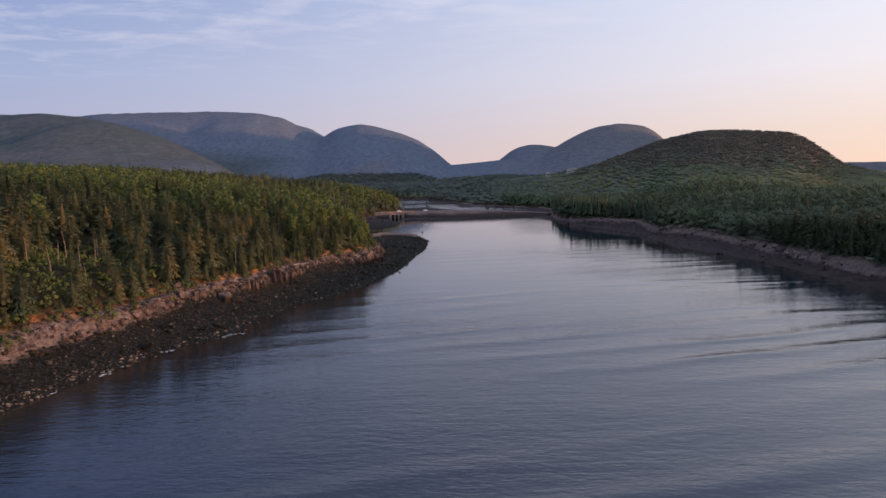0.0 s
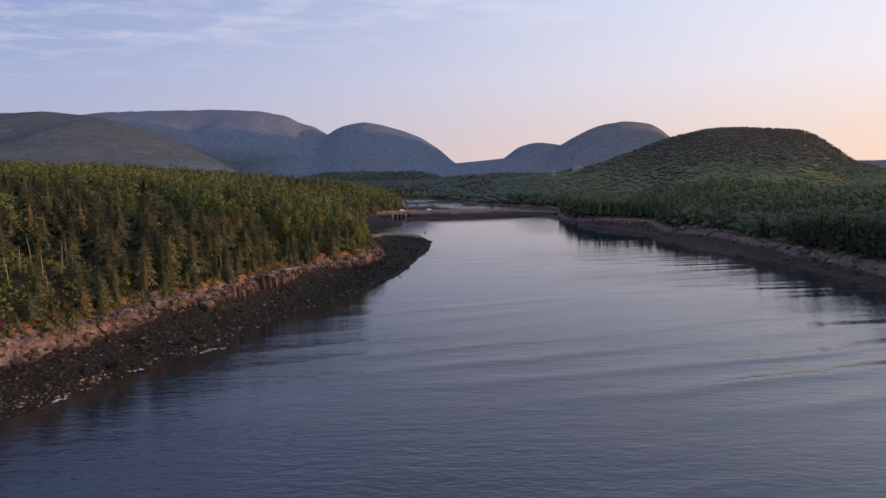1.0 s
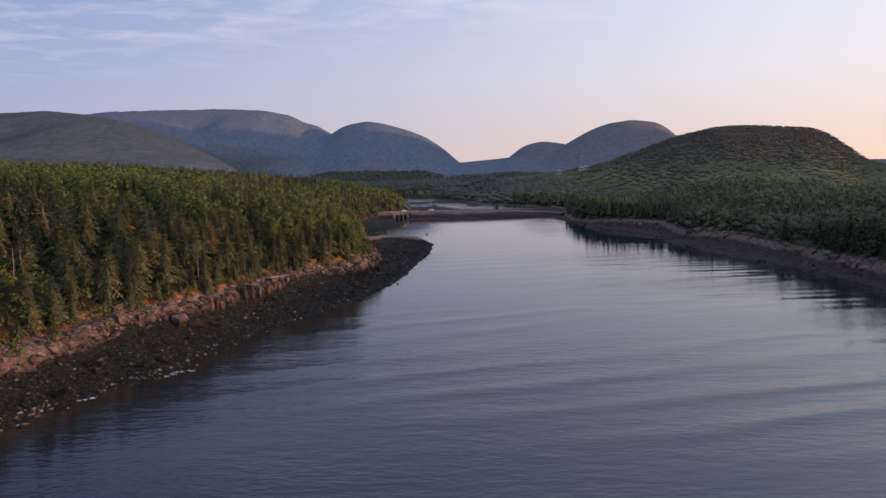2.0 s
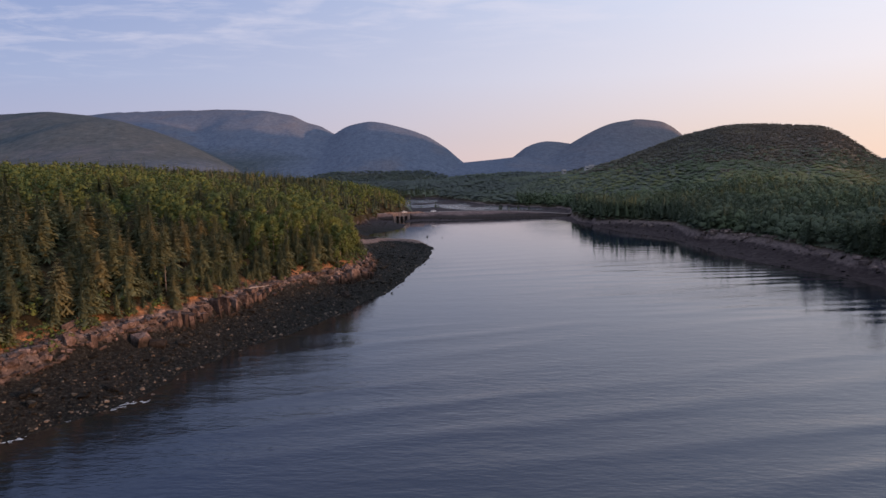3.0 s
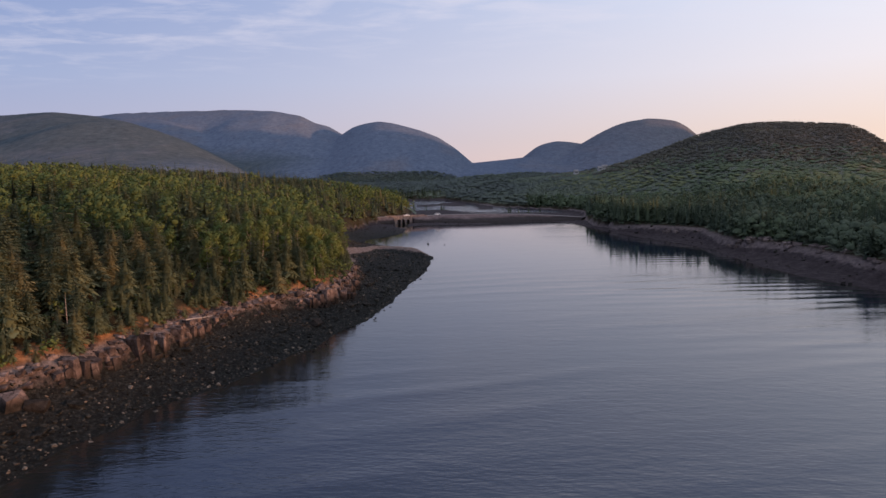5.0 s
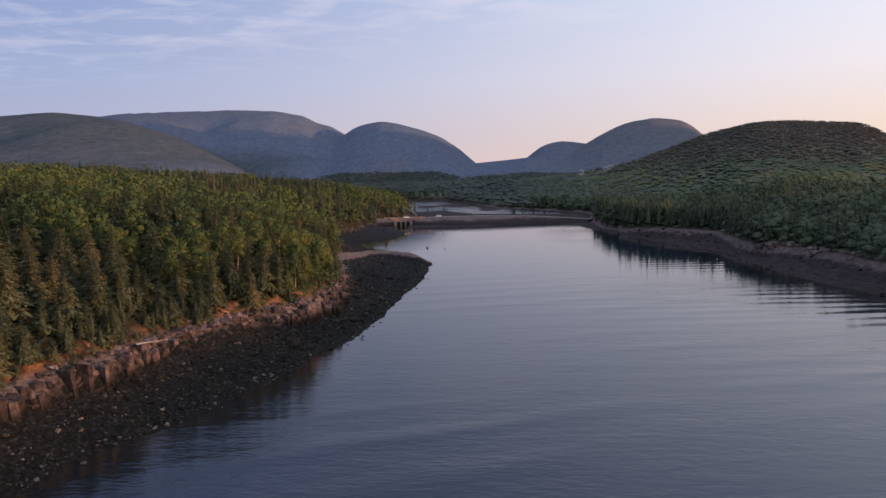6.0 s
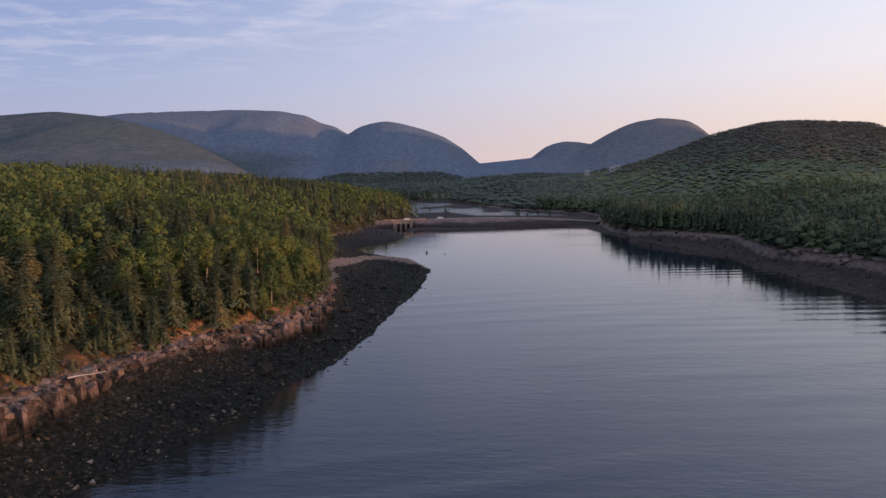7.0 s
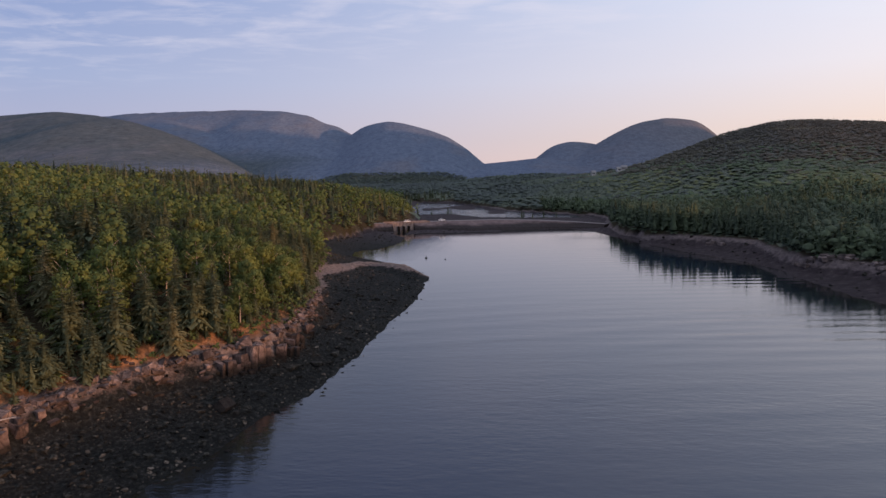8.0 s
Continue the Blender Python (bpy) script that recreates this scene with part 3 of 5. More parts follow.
def water_sheet():
    ang = np.radians(np.concatenate([np.arange(-180, -46, 6.0), np.arange(-46, 42, 0.8), np.arange(42, 180, 6.0)]))
    rad = [0.5, 20.0, 45.0]
    while rad[-1] < 4900:
        rad.append(rad[-1] * (1.016 if rad[-1] < 650 else 1.15))
    a, r = np.meshgrid(ang, np.array(rad))
    x, y = (r * np.sin(a)).ravel(), (r * np.cos(a)).ravel()
    out = np.minimum(signed(x, y, COVE), signed(x, y, POND)) + 2.5 * fbm(x / 9, y / 9, 15, 3)
    nr, na = r.shape
    i, j = np.meshgrid(np.arange(nr - 1), np.arange(na), indexing="ij")
    k = (j + 1) % na
    quads = np.stack([i * na + j, i * na + k, (i + 1) * na + k, (i + 1) * na + j], -1).reshape(-1, 4)[:, ::-1]
    me = mesh_from("water", np.stack([x, y, 0 * x], -1), quads, [WATER], attributes=[("shallow", np.clip(1 + out / 24, 0, 1))], smooth=True)
    tagged(new("water", me), "calm grey-blue sea water with long low ripples", "water", kind="structure")


water_sheet()


def pool_sheet():
    """The tidal pool behind the causeway, ruffled by the breeze."""
    outline = [(x + 3 * (1 if x > 20 else -1), y) for x, y in POND]
    bm = bmesh.new()
    bm.faces.new([bm.verts.new((x, y, 0.02)) for x, y in outline])
    bmesh.ops.triangulate(bm, faces=bm.faces)
    bmesh.ops.recalc_face_normals(bm, faces=bm.faces)
    if sum(f.normal.z for f in bm.faces) < 0:
        bmesh.ops.reverse_faces(bm, faces=bm.faces)
    me = bpy.data.meshes.new("pool_water")
    bm.to_mesh(me)
    bm.free()
    me.materials.append(POOL)
    tagged(new("pool_water", me), "bright ruffled water of the tidal pool behind the causeway", "water", kind="structure")


pool_sheet()


# ---- trees ----
def frond(verts, tris, base, tip, width, droop, plain=False):
    """One bough: two narrow wings that hang from a bent spine."""
    base, tip = Vector(base), Vector(tip)
    side = (tip - base).cross(Vector((0, 0, 1)))
    side = side.normalized() * width if side.length > 1e-6 else Vector((width, 0, 0))
    mid = base.lerp(tip, 0.55) + Vector((0, 0, droop * 0.35))
    n = len(verts)
    if plain:
        verts += [base, mid + side, tip, mid - side]
        tris += [(n, n + 1, n + 2), (n, n + 2, n + 3)]
        return
    verts += [base, mid + side - Vector((0, 0, width * 0.5)), tip, mid - side - Vector((0, 0, width * 0.5)), mid + Vector((0, 0, width * 0.2))]
    tris += [(n, n + 1, n + 4), (n + 1, n + 2, n + 4), (n + 2, n + 3, n + 4), (n + 3, n, n + 4)]


def spruce_crown(rng, height, spread, whorls, boughs, bare=0.12, ragged=0.25, plain=False):
    verts, tris = [], []
    # the dense inner cone of twigs
    sides = 7
    for k in range(sides):
        a = 6.283 * k / sides
        w = spread * 0.36 * rng.uniform(0.75, 1.2)
        verts.append(Vector((w * math.cos(a), w * math.sin(a), height * (bare + 0.08))))
    verts += [Vector((0, 0, height * 0.8)), Vector((0, 0, height * bare))]
    for k in range(sides):
        tris += [(k, (k + 1) % sides, sides), ((k + 1) % sides, k, sides + 1)]
    for w in range(whorls):
        f = w / whorls
        z = height * (bare + (1 - bare) * f ** 0.85)
        r = spread * (1 - f) ** 0.88 * rng.uniform(0.8, 1.12) + 0.12
        turn = rng.uniform(0, 6.28)
        count = max(4, round(boughs * (1 - 0.45 * f)))
        for k in range(count):
            a = turn + 6.283 * k / count + rng.uniform(-0.25, 0.25)
            long = r * rng.uniform(1 - ragged * 1.6, 1 + ragged * 0.6)
            rise = long * (0.55 * f - 0.35) + rng.uniform(-0.2, 0.2)
            if plain:
                frond(verts, tris, (0, 0, z + 0.1), (long * math.cos(a), long * math.sin(a), z + rise), long * rng.uniform(1.6, 2.6) / boughs, long * 0.3, True)
                continue
            tip = Vector((long * math.cos(a), long * math.sin(a), rise))
            foot = Vector((0, 0, z + 0.1))
            frond(verts, tris, foot, foot + tip, long * rng.uniform(0.09, 0.13), long * 0.3, True)
            for at, swing in ((0.22, -1.0), (0.3, 1.0), (0.42, -0.92), (0.5, 0.92), (0.64, -0.8), (0.7, 0.8)):
                b, l = a + swing + rng.uniform(-0.2, 0.2), long * (0.95 - at) * rng.uniform(0.6, 0.85)
                root = foot + tip * at + Vector((0, 0, long * 0.06))
                frond(verts, tris, root, root + Vector((l * math.cos(b), l * math.sin(b), -0.22 * l + rise * 0.3)), l * rng.uniform(0.15, 0.22), l * 0.2, True)
    frond(verts, tris, (0, 0, height * 0.93), (0.05, 0, height * 1.03), 0.12, 0)
    v, t = np.array([v[:] for v in verts]), np.array(tris)
    # boughs face up and outwards
    a, b, c = v[t[:, 0]], v[t[:, 1]], v[t[:, 2]]
    face = np.cross(b - a, c - a)
    mid = (a + b + c) / 3
    away = face[:, 2] * 0.7 + (face[:, 0] * mid[:, 0] + face[:, 1] * mid[:, 1]) / (np.hypot(mid[:, 0], mid[:, 1]) + 1e-3) * 0.7
    t = np.where((away < 0)[:, None], t[:, ::-1], t)
    ring = np.hypot(v[:, 0], v[:, 1])[:, None] + 0.15
    n = np.concatenate([v[:, :2] / ring * 0.62, np.full((len(v), 1), 0.52)], 1)
    n += np.random.RandomState(len(v)).normal(0, 0.3, n.shape)
    return v, t, n / np.linalg.norm(n, axis=1)[:, None]


def ico_ball():
    bm = bmesh.new()
    bmesh.ops.create_icosphere(bm, subdivisions=1, radius=1.0)
    v, t = np.array([p.co[:] for p in bm.verts]), np.array([[q.index for q in f.verts] for f in bm.faces])
    bm.free()
    return v, t


BALL = ico_ball()
OCTA = (np.array([(1, 0, 0), (0, 1, 0), (-1, 0, 0), (0, -1, 0), (0, 0, 1), (0, 0, -1)]), np.array([f for i in range(4) for f in ((i, (i + 1) % 4, 4), ((i + 1) % 4, i, 5))]))
SPARKLE = 0.14                                 # how far each leaf spray catches the light by itself


def clump_crown(rng, height, spread, lobes, leaves, size, foot=0.26, stray=0.85, even=0.0, inner=0.5, core=None):
    """Uneven lobes of foliage round a stem, each with sprays of leaves over a shaded inner mass. Verts, triangles, normals."""
    core = core or BALL
    verts, tris, turned = [], [], []
    heart = Vector((0, 0, height * 0.55))
    for k in range(lobes):
        f = (k + 0.5) / lobes
        a, out = k * 2.4 + rng.uniform(-0.5, 0.5), spread * (0.62 - 0.5 * f * f) * rng.uniform(0.6, 1.1)
        r = spread * rng.uniform(0.36, 0.56) * (1.05 - 0.25 * f)
        c = Vector((out * math.cos(a), out * math.sin(a), height * (foot + (0.9 - foot) * f ** 0.85) + rng.uniform(-0.4, 0.4)))
        n = len(verts)
        for v in core[0]:
            w = inner * r * rng.uniform(0.8, 1.12)
            verts.append((c.x + v[0] * w, c.y + v[1] * w, c.z + v[2] * w * 0.85))
            turned.append((Vector(v) * 0.65 + (Vector(verts[-1]) - heart).normalized() * 0.5).normalized())
        tris += [(n + int(i), n + int(j), n + int(l)) for i, j, l in core[1]]
        for _ in range(leaves):
            d = Vector((rng.gauss(0, 1), rng.gauss(0, 1), rng.gauss(0.3, 1))).normalized()
            p = c + Vector((d.x, d.y, d.z * 0.85)) * r * rng.uniform(0.68, 1.25)
            q = (d + Vector((rng.uniform(-stray, stray), rng.uniform(-stray, stray), rng.uniform(-stray, stray) + 0.15))).normalized()
            s = (Matrix.Rotation(rng.uniform(0, 6.28), 3, q) @ q.orthogonal().normalized()) * size * rng.uniform(0.6, 1.2)
            t = q.cross(s) * rng.uniform(0.5, 0.9)
            n = len(verts)
            verts += [p - s, p - t, p + s, p + t]
            tris += [(n, n + 1, n + 2), (n, n + 2, n + 3)]
            turned += [(d * 0.6 + (p - heart).normalized() * 0.4 + q * SPARKLE).normalized()] * 4
    turned = np.array([tuple(v) for v in turned]) * (1 - even) + np.array((0.0, 0.0, even))
    return np.array([tuple(v) for v in verts]), np.array(tris), turned / np.linalg.norm(turned, axis=1)[:, None]


def tube(verts, tris, points, radii, sides=6):
    for p, (c, r) in enumerate(zip(points, radii)):
        for k in range(sides):
            a = 6.2832 * k / sides
            verts.append((c[0] + r * math.cos(a), c[1] + r * math.sin(a), c[2]))
        if p:
            n = len(verts) - 2 * sides
            for k in range(sides):
                l = (k + 1) % sides
                tris += [(n + k, n + l, n + sides + l), (n + k, n + sides + l, n + sides + k)]


def part(name, verts, tris, mat, parent, label="", smooth=False, normals=None):
    ob = new(name, mesh_from(name, verts, tris, [mat], smooth=smooth or normals is not None, normals=normals))
    ob.parent = parent
    return tagged(ob, label)


def near_spruce(rng, height):
    tree = tagged(new("spruce_tree"), "dark green pointed spruce at the top of the rocky shore", "tree", "trees along the shore")
    v, t = [], []
    tube(v, t, [(0, 0, -0.6), (0.05, 0, height * 0.5), (0, 0, height * 0.86)], [0.18, 0.07, 0.01])
    part("trunk", v, t, BARK, tree, "grey-brown bark trunk", True)
    v, t, n = spruce_crown(rng, height, height * rng.uniform(0.25, 0.34), 24, 10, rng.uniform(0.02, 0.08), 0.45)
    part("crown", v, t, SPRUCE_NEAR, tree, normals=n)
    return tree


def near_broadleaf(rng, height):
    tree = tagged(new("broadleaf_tree"), "bright green birch with a pale trunk among spruces", "tree", "trees along the shore")
    v, t = [], []
    tube(v, t, [(0, 0, -0.6), (0.2, 0.1, height * 0.4), (0.1, 0.2, height * 0.85)], [0.15, 0.1, 0.03])
    for _ in range(3):
        z, a = height * rng.uniform(0.3, 0.65), rng.uniform(0, 6.28)
        l = height * rng.uniform(0.15, 0.25)
        tube(v, t, [(0.15, 0.1, z), (0.15 + l * 0.6 * math.cos(a), l * 0.6 * math.sin(a), z + l * 0.6), (l * math.cos(a), l * math.sin(a), z + l)], [0.07, 0.05, 0.02], 5)
    part("trunk", v, t, BIRCH, tree, "pale birch trunk with limbs", True)
    v, t, n = clump_crown(rng, height, height * 0.30, 13, 90, 0.23, 0.17)
    part("crown", v, t, BROAD_NEAR, tree, normals=n)
    return tree


def scatter(x0, x1, y0, y1, step, seed):
    """Places on a shaken grid."""
    r = np.random.RandomState(seed)
    gx, gy = np.meshgrid(np.arange(x0, x1, step), np.arange(y0, y1, step))
    return (gx + r.uniform(-0.45, 0.45, gx.shape) * step).ravel(), (gy + r.uniform(-0.45, 0.45, gy.shape) * step).ravel()


def planted(name, x, y, z, shapes, mat, scale, label, seed, bias=0.0, shake=0.8, patch=1.0):
    """Many small trees in one mesh."""
    r = np.random.RandomState(seed)
    pick, turn = r.randint(0, len(shapes), len(x)), r.uniform(0, 6.28, len(x))
    tint = np.clip(0.5 + bias + patch * (0.5 * fbm(x / 45, y / 45, 81, 3) + 0.6 * fbm(x / 130, y / 130, 82, 3)) + shake * (r.uniform(0, 1, len(x)) - 0.5), 0, 1)
    V, T, C, N, base = [], [], [], [], 0
    for s, shape in enumerate(shapes):
        v, t = shape[:2]
        k = np.nonzero(pick == s)[0]
        if not len(k):
            continue
        c, d = np.cos(turn[k])[:, None], np.sin(turn[k])[:, None]
        w = scale[k][:, None]
        wide = w * r.uniform(0.85, 1.2, (len(k), 1))
        px = (v[None, :, 0] * c - v[None, :, 1] * d) * wide + x[k][:, None]
        py = (v[None, :, 0] * d + v[None, :, 1] * c) * wide + y[k][:, None]
        pz = v[None, :, 2] * w + z[k][:, None]
        V.append(np.stack([px, py, pz], -1).reshape(-1, 3))
        T.append((t[None] + base + (np.arange(len(k)) * len(v))[:, None, None]).reshape(-1, 3))
        C.append(np.repeat(tint[k], len(v)))
        if len(shape) > 2:
            n = shape[2]
            N.append(np.stack([n[None, :, 0] * c - n[None, :, 1] * d, n[None, :, 0] * d + n[None, :, 1] * c, n[None, :, 2] + 0 * c], -1).reshape(-1, 3))
        base += len(k) * len(v)
    me = mesh_from(name, np.concatenate(V), np.concatenate(T), [mat], attributes=[("tint", np.concatenate(C))], smooth=bool(N), normals=np.concatenate(N) if N else None)
    return tagged(new(name, me), label, "forest", kind="stuff")


def grow_forest():
    rng = random.Random(5)
    spr = [near_spruce(rng, h) for h in (12, 11, 10, 9, 7.5, 5.5)]
    bro = [near_broadleaf(rng, h) for h in (10.5, 9.5, 8.5, 6.5)]
    # the wood over the left-hand shore: close set by the cliff, wider apart inland
    x1, y1 = scatter(-130, -20, 75, 400, 4.7, 1)
    x2, y2 = scatter(-420, -20, 60, 1000, 5.2, 11)
    x, y = np.concatenate([x1, x2]), np.concatenate([y1, y2])
    tight = np.arange(len(x)) < len(x1)
    z, dn, _, _ = lay(x, y)
    reach = np.hypot(x, y - 60)
    rr = np.random.RandomState(2).uniform(0, 1, len(x))
    keep = (x < 0) & ((x / y > -0.98) | (y < 120)) & np.where(tight, (dn > np.where(y < 255, 0.2 + 0.9 * np.clip(fbm(x / 9, y / 9, 91, 2) + 0.35, 0, 1), 0.2)) & (dn < 20), (dn > 0.2) & ~((dn < 20) & (y > 75) & (y < 400)))
    keep &= rr < np.interp(reach, [280, 420, 700], [1, 0.8, 0.55]) * np.interp(dn, [180, 320], [1, 0.6])
    keep &= ~((np.hypot((x + 86) / 11, (y - 140) / 17) < 1) & (rr < 0.75))
    x, y, z, dn, reach = x[keep], y[keep], z[keep], dn[keep], reach[keep]
    leafy = (fbm(x / 38, y / 38, 61, 3) + 0.25 * np.interp(y, [190, 225, 300, 420], [-1.4, 1.3, 1.5, 0.6]) + np.interp(y, [200, 260], [0.22, 0]) * np.clip((dn - 40) / 60, 0, 1) + np.random.RandomState(3).uniform(-0.35, 0.35, len(x))) > 0.3
    first = np.argsort(dn + 0.12 * np.hypot(x, y - 120) + np.where((y < 85) | (y > 330), 200, 0))[:300]
    used = np.zeros(len(x), bool)
    used[first] = True
    for k in first:
        kinds = bro if leafy[k] else spr
        src = kinds[min(int(rng.random() ** (0.9 if dn[k] < 2 else 1.5) * len(kinds)), len(kinds) - 1)]
        f = rng.uniform(0.82, 1.12) * np.interp(dn[k], [0, 4, 12], [0.72, 0.92, 1.0])
        t = copy_thing(src, pose(x[k], y[k], z[k] - 0.1, rng.uniform(-3, 3), rng.uniform(-3, 3), rng.uniform(0, 360)))
        t.scale = (f, f, f * rng.uniform(0.92, 1.08))
    for ob in spr + bro:
        for o in (*ob.children_recursive, ob):
            bpy.data.objects.remove(o)
    mid_s = [spruce_crown(rng, h, h * w, 19, 12, 0.03, 0.5, True) for h, w in ((12.5, 0.26), (11, 0.31), (9.8, 0.28), (8, 0.34))]
    mid_b = [clump_crown(rng, h, h * w, 8, 32, 0.33, even=0.2) for h, w in ((10.6, 0.32), (9.6, 0.37), (8.8, 0.34), (7.6, 0.4))]
    far_s = [spruce_crown(rng, h, h * w, 8, 6, 0.03, 0.45, True) for h, w in ((12.8, 0.27), (11, 0.3), (9.6, 0.33))]
    far_b = [clump_crown(rng, h, h * w, 4, 8, 0.66, even=0.25) for h, w in ((11, 0.33), (9.8, 0.37), (8.8, 0.41), (10.2, 0.32))]
    soft_b = [clump_crown(rng, h, h * w, 3, 18, 0.44, 0.15, 0.8, even=0.7, inner=0.78) for h, w in ((9.5, 0.46), (8.5, 0.54), (7.5, 0.54), (7.0, 0.58))]
    tiny = [clump_crown(rng, h, h * w, 1, 12, 0.52, 0.3, 0.6, even=0.94, inner=1.05, core=OCTA) for h, w in ((8, 1.0), (7.5, 1.15), (7, 1.1), (8.5, 0.95))]
    # far canopies close into low domes
    tiny = [(v * (1, 1, 0.45) + (0, 0, 2.7), t, n) for v, t, n in tiny]
    spire = [spruce_crown(rng, h, h * 0.26, 2, 5, 0.05, 0.3, True) for h in (9.5, 8.5)]
    scale = np.random.RandomState(9).uniform(0.62, 1.22, len(x)) * np.interp(reach, [280, 600], [1, 1.1]) * np.interp(dn, [0, 12], [0.85, 1.05])
    close = (np.hypot(x, y - 110) < 250) & ~used
    far = ~close & ~used
    for name, sel, shapes, mat in (("spruce_wood", close & ~leafy, mid_s, SPRUCE_MAT), ("broadleaf_wood", close & leafy, mid_b, BROAD_MAT),
                                   ("far_spruce_wood", far & ~leafy, far_s, SPRUCE_MAT), ("far_broadleaf_wood", far & leafy, far_b, BROAD_MAT)):
        planted(name, x[sel], y[sel], z[sel], shapes, mat, scale[sel], "dense green woodland on rising ground above the cove", 17, shake=0.6)
    # undergrowth at the edge of the wood
    bush = [clump_crown(rng, h, h * 0.75, 3, 11, 0.23, 0.1) for h in (2.6, 1.9, 1.4, 1.0)]
    x, y = scatter(-125, -20, 78, 420, 2.0, 44)
    z, dn, _, _ = lay(x, y)
    glade = np.hypot((x + 86) / 15, (y - 138) / 24) < 1
    k = (dn > -1.6) & ((dn < 9) | glade & (dn < 30)) & (np.random.RandomState(45).uniform(0, 1, len(x)) < np.interp(dn, [-1.6, 2, 9], [0.4, 0.85, 0.9]))
    k &= ~((y > 165) & (y < 212) & (dn < 5) & (np.random.RandomState(48).uniform(0, 1, len(x)) < 0.75))
    k |= (y < 150) & (dn > -4) & (dn < 1) & (fbm(x / 6, y / 6, 49, 2) > 0.08)
    planted("undergrowth", x[k], y[k], z[k] - 0.25, bush, BROAD_MAT, np.random.RandomState(46).uniform(0.6, 1.3, k.sum()), "low green bushes under the trees at the cliff's edge", 47, -0.25)
    # young spruces on the slope at the cliff's edge
    x, y = scatter(-125, -20, 82, 330, 2.3, 71)
    z, dn, _, _ = lay(x, y)
    k = (dn > -0.9) & (dn < 6) & (np.random.RandomState(72).uniform(0, 1, len(x)) < np.interp(dn, [-0.9, 0.4, 6], [0.3, 0.9, 0.6])) & (fbm(x / 7, y / 7, 73, 2) > -0.3)
    planted("young_spruce_wood", x[k], y[k], z[k] - 0.3, mid_s, SPRUCE_MAT, np.random.RandomState(74).uniform(0.16, 0.52, k.sum()), "young green spruces along the top of the cliff", 75, shake=0.6)
    # the wood on the right-hand shore and up the hill behind
    x1, y1 = scatter(80, 190, 150, 640, 3.8, 24)
    x2, y2 = scatter(80, 720, -320, 1150, 5.0, 4)
    x, y = np.concatenate([x1, x2]), np.concatenate([y1, y2])
    tight = np.arange(len(x)) < len(x1)
    z, dn, _, _ = lay(x, y)
    dn = np.where(tight == ((dn < 16) & (y > 150) & (y < 640) & (x < 190)), dn, -1)
    reach = np.hypot(x, y - 100)
    # southern rows are unseen, added to keep low sun off the left shore
    keep = (dn > 0.5) & (x / np.maximum(y, 1) < 0.95) | ((dn > 0.5) & (dn < 70) & (y < 220) & (y > -320))
    keep &= ~(((np.abs(x / np.maximum(y, 1) - 0.222) < 0.017) | (np.abs(x / np.maximum(y, 1) - 0.1835) < 0.01)) & (y > 955) & (y < 1015))
    keep &= np.random.RandomState(61).uniform(0, 1, len(x)) < np.where(tight, 1, np.interp(reach, [200, 600, 650], [0.95, 0.95, 1]))
    x, y, z, dn, reach = x[keep], y[keep], z[keep], dn[keep], reach[keep]
    leafy = (fbm(x / 60, y / 60, 71, 3) + np.random.RandomState(7).uniform(-0.35, 0.35, len(x))) > np.interp(dn, [4, 30], [0.16, -0.12])
    scale = np.random.RandomState(8).uniform(0.8, 1.2, len(x)) * np.interp(z, [30, 75], [1.0, 0.68]) * np.interp(dn, [0, 8, 60], [0.85, 1.1, 1.05])
    scale = np.where(leafy, scale, scale * np.interp(dn, [10, 40], [1.05, 0.8]))
    close, mid = reach < 230, (reach >= 230) & ((reach < 455 + 90 * np.random.RandomState(64).uniform(0, 1, len(x))) | (dn < 28) & (y < 800) | (reach < 560) & (dn < 60))
    scale = np.where(close | mid, scale * np.where((dn < 26) & (y > 430), 1.22, 1.0), 1 + (scale - 1) * 0.5)
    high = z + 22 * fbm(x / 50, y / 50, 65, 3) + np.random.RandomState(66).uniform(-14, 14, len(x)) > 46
    hazed = np.random.RandomState(62).uniform(0, 1, len(x)) < np.interp(x - 0.12 * (y - 600) + 40 * fbm(x / 70, y / 70, 63, 2), [90, 250], [1, 0])
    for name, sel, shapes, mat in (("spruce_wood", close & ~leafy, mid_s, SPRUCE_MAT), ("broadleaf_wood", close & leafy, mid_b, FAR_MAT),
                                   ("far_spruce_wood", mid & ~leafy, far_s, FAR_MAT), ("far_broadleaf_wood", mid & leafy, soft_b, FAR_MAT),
                                   ("hill_wood", ~close & ~mid & ~high & ~hazed, tiny, FAR_MAT), ("valley_side_wood", ~close & ~mid & ~high & hazed, tiny, HAZY_VALLEY_MAT), ("summit_wood", ~close & ~mid & high, tiny + spire, SUMMIT_MAT)):
        # the tint bias darkens the lowest rows for the lesser light there
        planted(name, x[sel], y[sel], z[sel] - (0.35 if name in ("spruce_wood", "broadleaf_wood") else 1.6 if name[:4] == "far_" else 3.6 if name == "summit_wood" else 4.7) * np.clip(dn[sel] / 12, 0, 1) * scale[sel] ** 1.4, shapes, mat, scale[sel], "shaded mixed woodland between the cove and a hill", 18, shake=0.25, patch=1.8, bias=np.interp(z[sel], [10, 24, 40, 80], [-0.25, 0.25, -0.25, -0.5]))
    # head of the cove and the valley behind it
    x, y = scatter(-1000, 560, 380, 1500, 6.6, 14)
    z, dn, _, _ = lay(x, y)
    keep = (dn > 0.5) & (x / y > -0.5) & (z < 45) & ((x > -20) & (x < 80) | (y > 1000) & (x < 80) | (y > 1150))
    x, y, z = x[keep], y[keep], z[keep]
